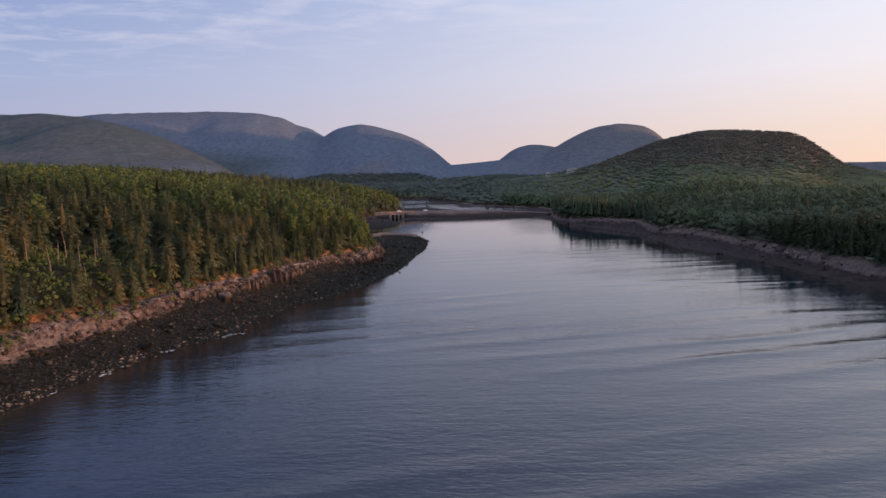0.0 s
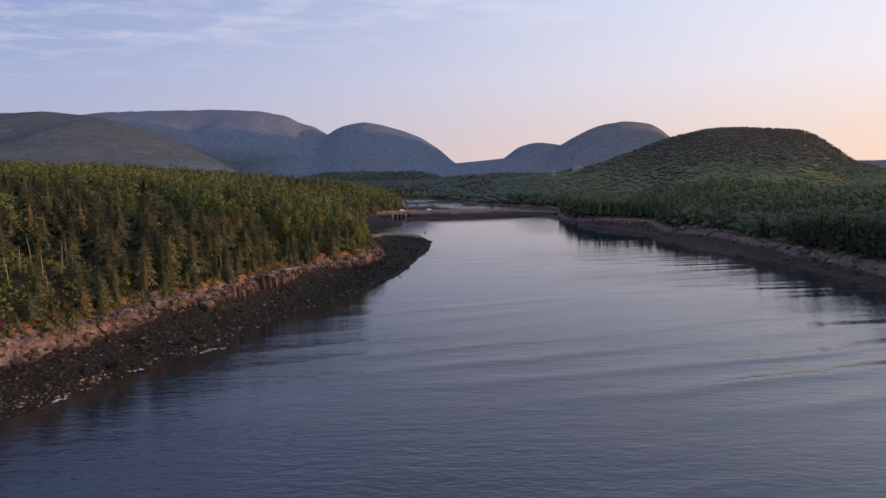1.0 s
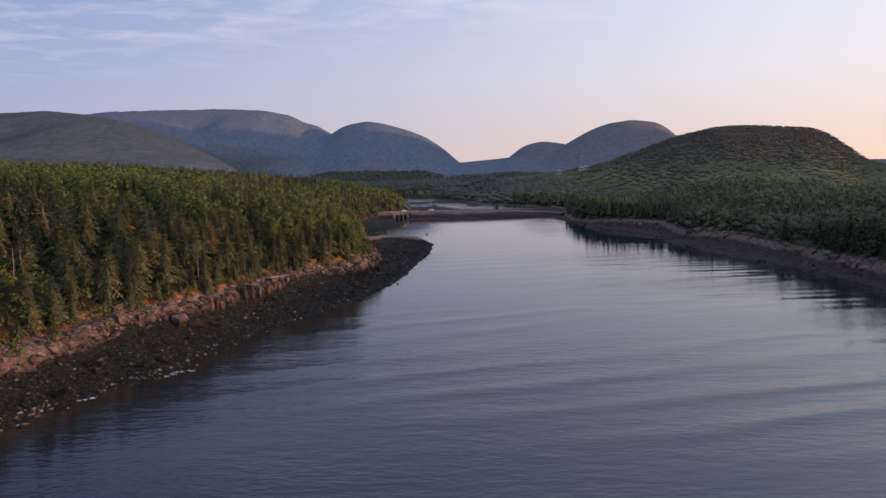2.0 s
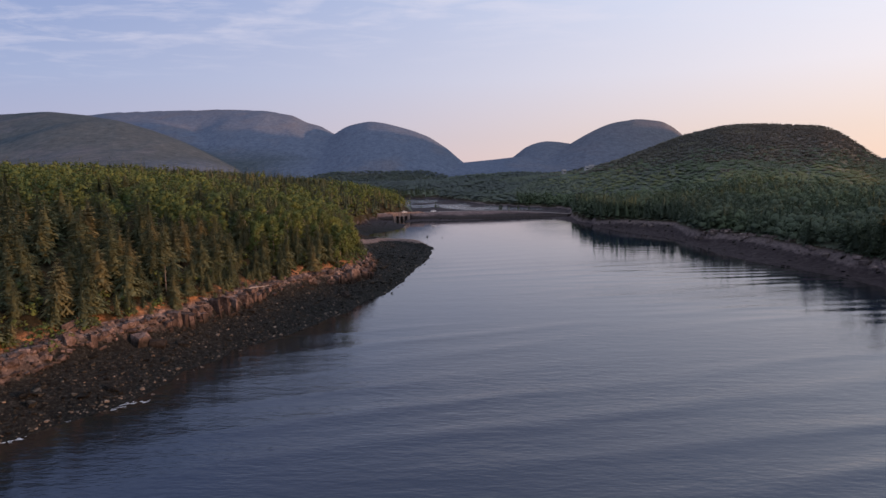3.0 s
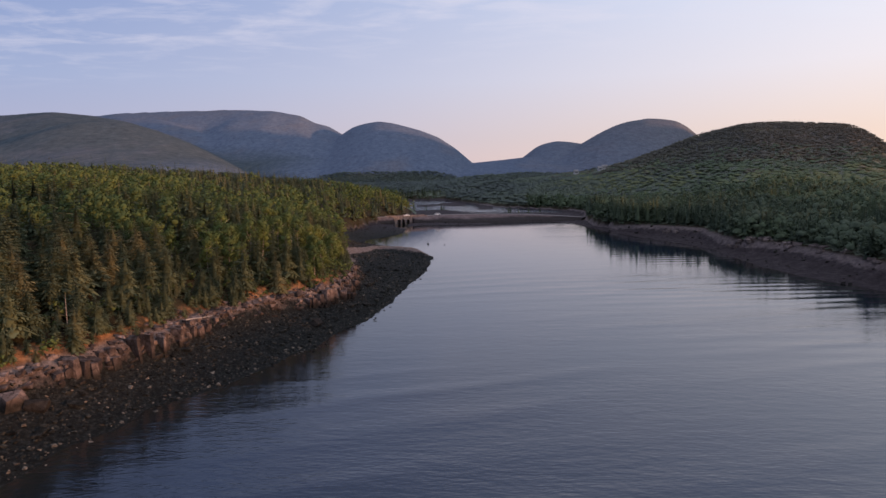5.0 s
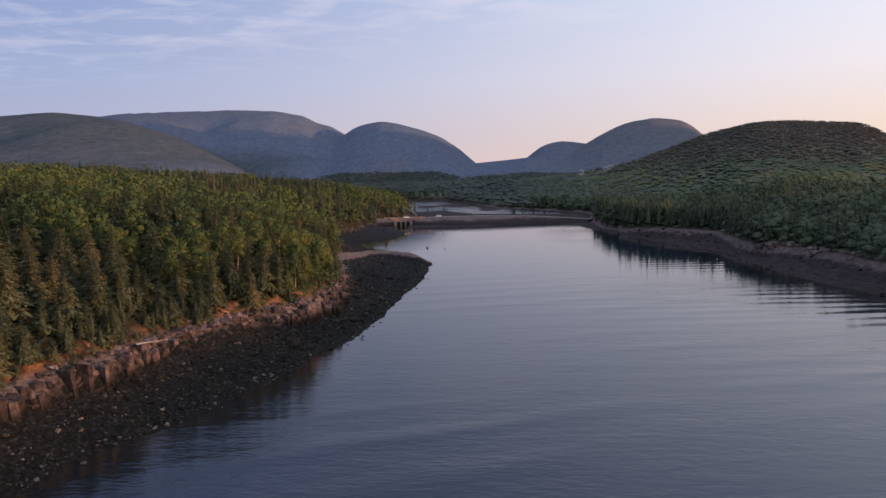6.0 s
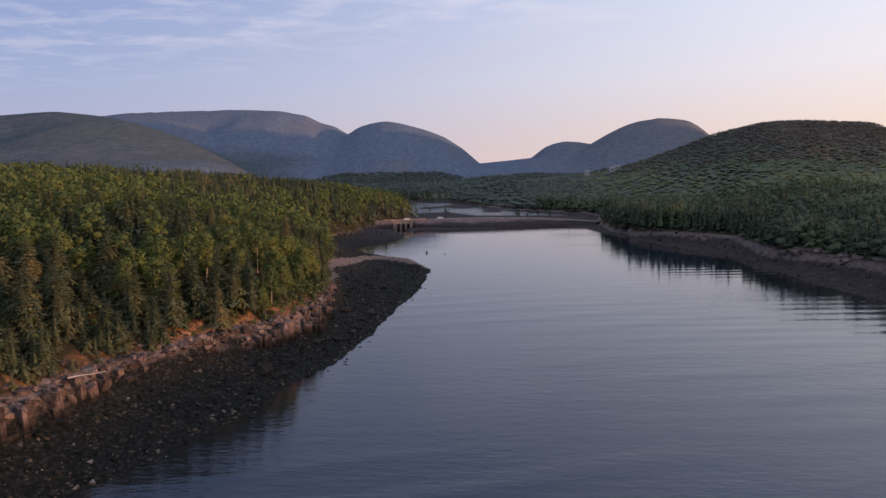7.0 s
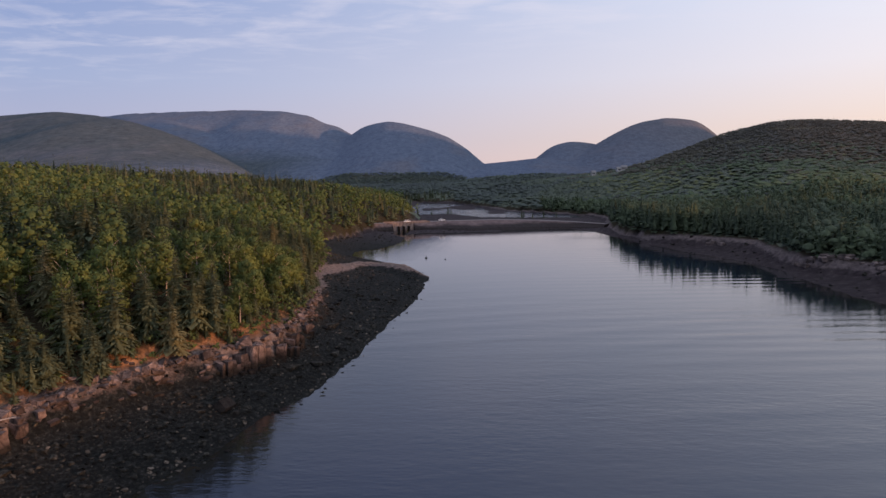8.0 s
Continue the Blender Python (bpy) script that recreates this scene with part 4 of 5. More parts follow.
    planted("valley_wood", x, y, z - 2.6, tiny, HAZY_VALLEY_MAT, np.random.RandomState(10).uniform(0.9, 1.45, len(x)), "distant dark woodland in the valley behind the cove", 19, -0.1, shake=0.4)


grow_forest()


# ---- rocks ----
def rock_material(name, dark, mid, light, scale, rough=0.85, spread=0.5, joints=0.0, darker_below=None):
    m, nt, b = material(name, rough)
    own = nt.nodes.new("ShaderNodeObjectInfo").outputs["Random"]
    isle = nt.nodes.new("ShaderNodeNewGeometry").outputs["Random Per Island"]
    c = ramp_node(nt, noise_node(nt, scale, 8, 0.7), [(0.3, dark), (0.5, mid), (0.72, light)])
    lo, hi = 1 - spread, 1 + spread
    c = mix_node(nt, 1.0, c, ramp_node(nt, own, [(0.0, (lo, lo, lo)), (1.0, (hi, hi * 0.96, hi * 0.92))]), "MULTIPLY")
    c = mix_node(nt, 1.0, c, ramp_node(nt, isle, [(0.0, (lo, lo, lo)), (1.0, (hi, hi * 0.97, hi * 0.94))]), "MULTIPLY")
    if joints:
        mp = nt.nodes.new("ShaderNodeMapping")
        mp.inputs["Scale"].default_value = (1.0, 1.0, 0.35)
        nt.links.new(nt.nodes.new("ShaderNodeNewGeometry").outputs["Position"], mp.inputs[0])
        cells = nt.nodes.new("ShaderNodeTexVoronoi")
        cells.feature = "DISTANCE_TO_EDGE"
        cells.inputs["Scale"].default_value = joints
        nt.links.new(mp.outputs[0], cells.inputs["Vector"])
        c = mix_node(nt, range_node(nt, cells.outputs["Distance"], 0.0, 0.05, 0.2, 1.0), (0.02, 0.016, 0.014), c)
    if darker_below:
        # wet is a second, darker colour, used below a noisy height
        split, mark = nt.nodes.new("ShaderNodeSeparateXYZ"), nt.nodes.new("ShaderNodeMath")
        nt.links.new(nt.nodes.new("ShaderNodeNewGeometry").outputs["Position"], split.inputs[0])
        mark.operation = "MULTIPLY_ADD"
        mark.inputs[1].default_value = -darker_below[1]
        nt.links.new(noise_node(nt, darker_below[4], 7, 0.7), mark.inputs[0])
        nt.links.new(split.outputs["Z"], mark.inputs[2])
        wet = ramp_node(nt, noise_node(nt, 1.4, 8, 0.75), [(0.35, darker_below[2]), (0.65, darker_below[3])])
        c = mix_node(nt, range_node(nt, mark.outputs[0], darker_below[0] - darker_below[1] / 2 - 0.3 - 0.1 * darker_below[1], darker_below[0] - darker_below[1] / 2 + 0.3 + 0.1 * darker_below[1]), wet, c)
    nt.links.new(c, b.inputs["Base Color"])
    b.inputs["Specular IOR Level"].default_value = 0.06
    bump_node(nt, b, noise_node(nt, scale * 2.5, 8, 0.7), 1.0, 0.22)
    return m


GRANITE = rock_material("pink_granite", (0.024, 0.018, 0.017), (0.114, 0.090, 0.088), (0.26, 0.212, 0.205), 0.8, spread=0.5, joints=0.6, darker_below=(5.2, 3.4, (0.010, 0.009, 0.0085), (0.035, 0.030, 0.027), 0.4))
LEDGE = rock_material("pale_ledge_granite", (0.06, 0.05, 0.048), (0.14, 0.118, 0.115), (0.26, 0.22, 0.21), 0.9, spread=0.5)
WEEDY = rock_material("weed_covered_stone", (0.006, 0.0063, 0.0059), (0.0145, 0.0149, 0.0137), (0.064, 0.0625, 0.056), 1.4, 0.75, 0.75)
PALE = rock_material("barnacled_stone", (0.045, 0.040, 0.034), (0.115, 0.10, 0.085), (0.25, 0.222, 0.19), 1.6, 0.8, 0.5)


def angular(rng, n=13, flat=1.0):
    """A blocky stone: the hull of points strewn over a box's faces. Verts and triangles, about 1 across."""
    bm = bmesh.new()
    for _ in range(n):
        p = [rng.uniform(-0.5, 0.5) for _ in range(3)]
        k = rng.randrange(3)
        p[k] = math.copysign(0.5, p[k])
        p[(k + 1) % 3] *= 1.25 if rng.random() < 0.6 else 1.0
        bm.verts.new((p[0], p[1], p[2] * flat))
    hull = bmesh.ops.convex_hull(bm, input=bm.verts)
    bmesh.ops.delete(bm, geom=list({g for g in hull["geom_interior"] + hull["geom_unused"] if isinstance(g, bmesh.types.BMVert)}), context="VERTS")
    bmesh.ops.triangulate(bm, faces=bm.faces)
    bm.verts.index_update()
    v, t = np.array([p.co[:] for p in bm.verts]), np.array([[q.index for q in f.verts] for f in bm.faces])
    bm.free()
    return v, t


def strewn(name, x, y, z, size, shapes, mat, label, seed):
    """Countless stones in one mesh."""
    r = np.random.RandomState(seed)
    pick, turn = r.randint(0, len(shapes), len(x)), r.uniform(0, 6.28, len(x))
    V, T, base = [], [], 0
    for s, (v, t) in enumerate(shapes):
        k = np.nonzero(pick == s)[0]
        c, d, w = np.cos(turn[k])[:, None], np.sin(turn[k])[:, None], size[k][:, None]
        V.append(np.stack([(v[None, :, 0] * c - v[None, :, 1] * d) * w + x[k][:, None],
                           (v[None, :, 0] * d + v[None, :, 1] * c) * w * 0.8 + y[k][:, None],
                           v[None, :, 2] * w * 0.7 + z[k][:, None]], -1).reshape(-1, 3))
        T.append((t[None] + base + (np.arange(len(k)) * len(v))[:, None, None]).reshape(-1, 3))
        base += len(k) * len(v)
    return tagged(new(name, mesh_from(name, np.concatenate(V), np.concatenate(T), [mat])), label, "stones", kind="stuff")


def shore_rocks():
    rng, r = random.Random(21), np.random.RandomState(22)
    shapes = [angular(rng, 9) for _ in range(10)]
    # weed-covered stones between the tidemarks
    x, y = scatter(-95, -2, 80, 400, 0.72, 31)
    z, dn, u, bare = lay(x, y)
    k = (u > 0.01) & (bare < 1.0) & (dn < 0) | (z > -0.32) & (z < 0) & (r.uniform(0, 1, len(x)) < 0.3)
    k &= (dn < 0) & (r.uniform(0, 1, len(x)) < np.interp(y, [80, 260, 300, 400], [0.85, 0.85, 0.5, 0.3]))
    size = 0.22 + 0.7 * r.uniform(0, 1, len(x)) ** 4
    pale = (u < np.interp(y, [100, 150], [0.20, 0.10])) & (r.uniform(0, 1, len(x)) < np.interp(y, [90, 120, 200, 260], [0.85, 0.6, 0.4, 0.1])) | (r.uniform(0, 1, len(x)) < 0.05)
    for name, sel, mat, label in (("weedy_stones", k & ~pale, WEEDY, "dark wet stones covered in seaweed below the cliff"),
                                  ("barnacled_stones", k & pale, PALE, "pale grey stones along the water's edge")):
        strewn(name, x[sel], y[sel], z[sel] + 0.05, size[sel], shapes, mat, label, 23)
    # stones on the opposite shore and round the head of the cove
    x, y = scatter(-75, 150, 190, 560, 2.6, 33)
    z, dn, u, bare = lay(x, y)
    k = (u > 0.02) & (dn < 0) & ((x > 60) | (y > 395)) & (r.uniform(0, 1, len(x)) < 0.22) & (z < 6.5)
    size = 0.6 + 1.6 * r.uniform(0, 1, len(x)) ** 4
    strewn("weedy_stones", x[k & (bare < 0)], y[k & (bare < 0)], z[k & (bare < 0)], size[k & (bare < 0)], shapes, WEEDY, "dark weed-covered stones on the far shore", 24)
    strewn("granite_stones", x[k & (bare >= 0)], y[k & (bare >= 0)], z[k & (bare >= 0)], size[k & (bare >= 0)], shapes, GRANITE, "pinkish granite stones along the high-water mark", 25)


shore_rocks()


def weedy_boulders():
    """Larger stones and low outcrops between the tidemarks, draped in weed."""
    rng = random.Random(63)
    meshes = [mesh_from("boulder", *angular(rng, 16, 0.8), [WEEDY]) for _ in range(8)]
    spots = []
    while len(spots) < 70:
        y = rng.uniform(95, 300)
        a = np.interp(y, [p[1] for p in LEFT_EDGE], [p[0] for p in LEFT_EDGE])
        b = np.interp(y, [p[1] for p in LEFT_WATER[:20]], [p[0] for p in LEFT_WATER[:20]])
        f = rng.uniform(0.25, 0.85)
        spots.append((float(a + (b - a) * f), y, rng.uniform(0.8, 1.5) + 1.3 * rng.random() ** 4))
    z, _, _, _ = lay(np.array([p[0] for p in spots]), np.array([p[1] for p in spots]))
    for (x, y, size), h in zip(spots, z):
        ob = tagged(new("boulder", rng.choice(meshes)), "dark seaweed-covered boulder on the stony shore", "boulder", "weedy boulders on the shore")
        ob.matrix_basis = pose(x, y, h + 0.08 * size, rng.uniform(-12, 12), rng.uniform(-12, 12), rng.uniform(0, 360)) @ Matrix.Diagonal((size * 1.4, size, size * 0.6, 1))


weedy_boulders()


def block(rng):
    """A jointed block: a box with shaken, chipped corners."""
    bm = bmesh.new()
    for sx in (-0.5, 0.5):
        for sy in (-0.5, 0.5):
            for sz in (-0.5, 0.5):
                p = [sx * rng.uniform(0.75, 1.1), sy * rng.uniform(0.75, 1.1), sz * rng.uniform(0.75, 1.1)]
                if rng.random() < 0.45:
                    k = rng.randrange(3)
                    q = list(p)
                    q[k] *= rng.uniform(0.4, 0.75)
                    p[(k + 1) % 3] *= rng.uniform(0.55, 0.85)
                    bm.verts.new(q)
                bm.verts.new(p)
    hull = bmesh.ops.convex_hull(bm, input=bm.verts)
    bmesh.ops.delete(bm, geom=list({g for g in hull["geom_interior"] + hull["geom_unused"] if isinstance(g, bmesh.types.BMVert)}), context="VERTS")
    bmesh.ops.triangulate(bm, faces=bm.faces)
    bm.verts.index_update()
    v, t = np.array([p.co[:] for p in bm.verts]), np.array([[q.index for q in f.verts] for f in bm.faces])
    bm.free()
    return v, t


def cliff_blocks():
    """Jointed granite along the cliff: each block a piece of it; loose boulders at its foot are things of their own."""
    rng = random.Random(41)
    blocks, loose = [block(rng) for _ in range(16)], [angular(rng, 15) for _ in range(10)]
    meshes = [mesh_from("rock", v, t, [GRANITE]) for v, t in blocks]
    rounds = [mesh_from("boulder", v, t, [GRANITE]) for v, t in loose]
    cliff = tagged(new("cliff"), "low cliff of jointed pink granite blocks under the trees", "cliff", kind="structure")
    spots, run = [], 0.0
    line = [p for p in LEFT_EDGE if 60 < p[1] < 300]
    for (ax, ay), (bx, by) in zip(line, line[1:]):
        length = math.hypot(bx - ax, by - ay)
        while run < length:
            f = run / length
            spots.append((ax + (bx - ax) * f, ay + (by - ay) * f, (by - ay) / length, -(bx - ax) / length, math.degrees(math.atan2(by - ay, bx - ax))))
            run += rng.uniform(0.7, 1.25)
        run -= length
    # shift each spot to where the ground really breaks off
    reach = np.linspace(-4, 11, 61)
    across = np.array([[(p[0] + p[2] * d, p[1] + p[3] * d) for d in reach] for p in spots])
    _, dn, _, _ = lay(across[..., 0].ravel(), across[..., 1].ravel())
    shift = reach[np.argmax(dn.reshape(len(spots), -1) < -3.7, axis=1)] - 3.7
    rows, columns = [], []
    for (x, y, nx, ny, turn), move in zip(spots, shift):
        x, y = x + nx * move, y + ny * move
        # solid faces alternate with soil chutes and rubble
        solid = float(np.clip(fbm(np.array([x / 11]), np.array([y / 11]), 33, 2)[0] * 2.6 + np.interp(y, [100, 130, 150, 300], [-0.3, 0.4, 0.95, 0.8]), 0, 1))
        if solid > 0.25 and y > 112:
            # a jointed column from the weed line to the lip, split across once or twice
            d, low, lip = 3.7 + rng.uniform(-0.7, 0.7), 2.7 + rng.uniform(-0.4, 0.3), 8.0 - 1.8 * (1 - solid) - np.interp(y, [222, 250], [0, 3.6]) + rng.uniform(-1.7, 0.5)
            cuts = sorted([low, lip] + [rng.uniform(low + 0.8, lip - 0.6) for _ in range(rng.choice((0, 1, 2, 3)))])
            for k, (za, zb) in enumerate(zip(cuts, cuts[1:]) if lip > low + 1.4 else ()):
                e = d - 0.5 * k + rng.uniform(-0.4, 0.4)
                columns.append((x + nx * e, y + ny * e, (za + zb) / 2, turn + rng.uniform(-14, 14), rng.choice(range(16)), rng.uniform(-7, 7), rng.uniform(-6, 6),
                                rng.uniform(0.6, 1.7), rng.uniform(1.6, 2.8), (zb - za) * rng.uniform(1.0, 1.2)))
        for off, lo, hi in ((-0.4, 0.5, 1.0), (0.8, 0.6, 1.3), (1.8, 0.7, 1.5), (4.7, 0.5, 1.3 if 150 < y < 225 else 0.9)):
            if rng.random() < 0.08 + 0.25 * solid:
                d = off + rng.uniform(-0.7, 0.7)
                rows.append((x + nx * d, y + ny * d, rng.uniform(lo, hi), turn, rng.choice(range(16)), rng.uniform(-15, 15), rng.uniform(-15, 15),
                             rng.uniform(-25, 25), rng.uniform(0.6, 1.7), rng.uniform(0.7, 1.3), rng.uniform(0.4, 0.9)))
        for _ in range(rng.choice((2, 3, 4, 5)) if solid < 0.7 else 1):
            d = rng.uniform(-0.8, 6.0 if y < 150 else 4.5)
            rows.append((x + nx * d, y + ny * d, rng.uniform(0.3, 0.7) + 0.9 * rng.random() ** 3, turn, rng.choice(range(16)), rng.uniform(-25, 25), rng.uniform(-25, 25),
                         rng.uniform(-90, 90), rng.uniform(0.8, 1.8), rng.uniform(0.7, 1.3), rng.uniform(0.3, 0.7)))
    z, _, _, _ = lay(np.array([q[0] for q in rows]), np.array([q[1] for q in rows]))
    placed = [(y, k, pose(x, y, z[i] - 0.05 * size, rx, ry, turn + rz) @ Matrix.Diagonal((size * lx, size * ly, size * lz, 1)))
              for i, (x, y, size, turn, k, rx, ry, rz, lx, ly, lz) in enumerate(rows)]
    placed += [(y - 60, k, pose(x, y, h, rx, ry, turn) @ Matrix.Diagonal((lx, ly, lz, 1))) for x, y, h, turn, k, rx, ry, lx, ly, lz in columns]
    placed.sort(key=lambda p: abs(p[0] - 150))
    V, T, base = [], [], 0
    for n, (_, k, m) in enumerate(placed):
        if n < 300:
            ob = new("rock", meshes[k])
            ob.parent = cliff
            ob.matrix_basis = m
        else:
            v, t = blocks[k]
            a = np.array(m)
            V.append(v @ a[:3, :3].T + a[:3, 3])
            T.append(t + base)
            base += len(v)
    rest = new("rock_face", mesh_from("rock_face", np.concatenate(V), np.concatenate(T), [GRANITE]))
    rest.parent = cliff
    tagged(rest, kind="stuff")
    # boulders at the foot, most of them where the cliff runs out into rubble
    bould = []
    for _ in range(170):
        y = rng.choice([rng.uniform(85, 150), rng.uniform(85, 150), rng.uniform(85, 250), rng.uniform(140, 280)])
        ex = np.interp(y, [p[1] for p in line], [p[0] for p in line])
        bould.append((ex + rng.uniform(1.0, 6.5 if y < 130 else 4.5), y, rng.uniform(0.6, 1.2) + 1.0 * rng.random() ** 6))
    bould += [(-57.4, 159.0, 3.2), (-54.6, 160.0, 2.4), (-67.5, 153.5, 3.0), (-65.5, 149.5, 2.2), (-23.4, 247, 2.8), (-26.5, 213.5, 2.4)]
    z, _, _, _ = lay(np.array([q[0] for q in bould]), np.array([q[1] for q in bould]))
    for (x, y, size), h in zip(bould, z):
        ob = tagged(new("boulder", rng.choice(rounds)), "pinkish granite boulder lying at the foot of the cliff", "boulder", "boulders on the shore")
        ob.matrix_basis = pose(x, y, h + 0.14 * size, rng.uniform(-20, 20), rng.uniform(-20, 20), rng.uniform(0, 360)) @ Matrix.Diagonal((size * 1.2, size, size * 0.8, 1))


cliff_blocks()


# ---- causeway and bridge at the head of the cove ----
def plain_material(name, base, rough=0.6, metal=0.0, grain=0.0):
    m, nt, b = material(name, rough)
    b.inputs["Metallic"].default_value = metal
    lo, hi = [c * (1 - grain) for c in base], [c * (1 + grain) for c in base]
    nt.links.new(ramp_node(nt, noise_node(nt, 1.5, 6), [(0.35, lo), (0.65, hi)]), b.inputs["Base Color"])
    return m


ASPHALT = plain_material("dusty_pale_road", (0.17, 0.145, 0.138), 0.9, grain=0.25)
GRAVEL = rock_material("mauve_gravel", (0.085, 0.062, 0.06), (0.15, 0.11, 0.106), (0.215, 0.165, 0.158), 0.35, spread=0.0, darker_below=(3.4, 5.0, (0.017, 0.0135, 0.0128), (0.046, 0.037, 0.035), 0.05))
MASONRY = rock_material("cut_granite_masonry", (0.11, 0.085, 0.078), (0.24, 0.185, 0.165), (0.36, 0.29, 0.26), 0.7, spread=0.15)


def ribbon(path, section, jitter=0.0, seed=1):
    """A section (offset, height) swept along a path. Verts and quads."""
    rng = random.Random(seed)
    verts, quads = [], []
    n = len(section)
    for k, (px, py) in enumerate(path):
        ax, ay = path[max(k - 1, 0)]
        bx, by = path[min(k + 1, len(path) - 1)]
        l = math.hypot(bx - ax, by - ay)
        nx, ny = (by - ay) / l, -(bx - ax) / l
        for off, h in section:
            j = rng.uniform(-jitter, jitter)
            verts.append((px + nx * (off + j), py + ny * (off + j), h + rng.uniform(-jitter, jitter) * 0.5))
        if k:
            o = (k - 1) * n
            quads += [(o + i, o + n + i, o + n + (i + 1) % n, o + (i + 1) % n) for i in range(n)]
    quads += [tuple(range(n))] if n == 4 else []
    quads += [tuple(range(len(verts) - n, len(verts)))[::-1]] if n == 4 else []
    return verts, quads


def dense(path, step):
    out = []
    for (ax, ay), (bx, by) in zip(path, path[1:]):
        m = max(1, round(math.hypot(bx - ax, by - ay) / step))
        out += [(ax + (bx - ax) * k / m, ay + (by - ay) * k / m) for k in range(m)]
    return out + [path[-1]]


WAY = [(-66, 527), (-50, 532.5), (-45, 534), (-31, 538.5), (-20, 542), (0, 547), (30, 552), (58, 552), (82, 545), (101, 534)]
TOP = 5.4


def dip(x):
    """How far the road sinks towards the opposite shore."""
    return float(np.interp(x, [25, 60, 101], [0, 0.9, 2.7]))


def causeway():
    road = tagged(new("causeway"), "low gravel causeway carrying a road across the cove", "causeway", kind="structure")
    for stretch, seed in ((WAY[:3], 1), (WAY[3:], 2)):
        path = dense(stretch, 1.6)
        rng = random.Random(seed)
        v, q, n = [], [], 8
        for k, (px, py) in enumerate(path):
            ax, ay = path[max(k - 1, 0)]
            bx, by = path[min(k + 1, len(path) - 1)]
            l = math.hypot(bx - ax, by - ay)
            nx, ny = (by - ay) / l, -(bx - ax) / l
            # steep masonry by the bridge, a long gravel slope farther on, lower towards the far end
            reach = float(np.interp(px, [-66, -45, -31, -22, 5, 45, 75, 101], [9, 6, 6, 12, 25, 23, 14, 8]))
            top = TOP - dip(px) - 0.02 * (rng.random() - 0.5)
            for f, h in ((-1.0, -0.6), (-0.6, top * 0.7), (-0.35, top), (0.35, top), (0.42, top - 0.3), (0.6, top * 0.62), (0.85, top * 0.3), (1.0, -0.6)):
                off = 5.5 * f / 0.5 if f < 0.4 else 4.0 + (f - 0.4) / 0.6 * reach
                jit = 0.18 if abs(h - top) > 0.01 else 0.03
                v.append((px + nx * off + rng.uniform(-jit, jit) * 2, py + ny * off + rng.uniform(-jit, jit) * 2, h + rng.uniform(-jit, jit)))
            if k:
                o = (k - 1) * n
                q += [(o + i, o + n + i, o + n + i + 1, o + i + 1) for i in range(n - 1)]
        for o in (0, len(v) - n):
            q += [(o, o + 1, o + 6, o + 7), (o + 1, o + 2, o + 5, o + 6), (o + 2, o + 3, o + 4, o + 5)]
        part("embankment", v, q, GRAVEL, road)
    fine = dense(WAY, 3.0)
    v, q = ribbon(fine, [(3.0, TOP - 0.1), (3.0, TOP + 0.06), (-3.0, TOP + 0.06), (-3.0, TOP - 0.1)])
    part("road_surface", [(x, y, z - dip(x)) for x, y, z in v], q, ASPHALT, road, "pale dusty road surface")
    kerb = dense(WAY[1:5], 3.0)
    for side in (1, -1):
        lo, hi = sorted((side * 4.3, side * 3.8))
        part("parapet", *ribbon(kerb, [(hi, TOP - 0.2), (hi, TOP + 0.5), (lo, TOP + 0.5), (lo, TOP - 0.2)], 0.05, 5 + side), MASONRY, road, "low granite parapet")


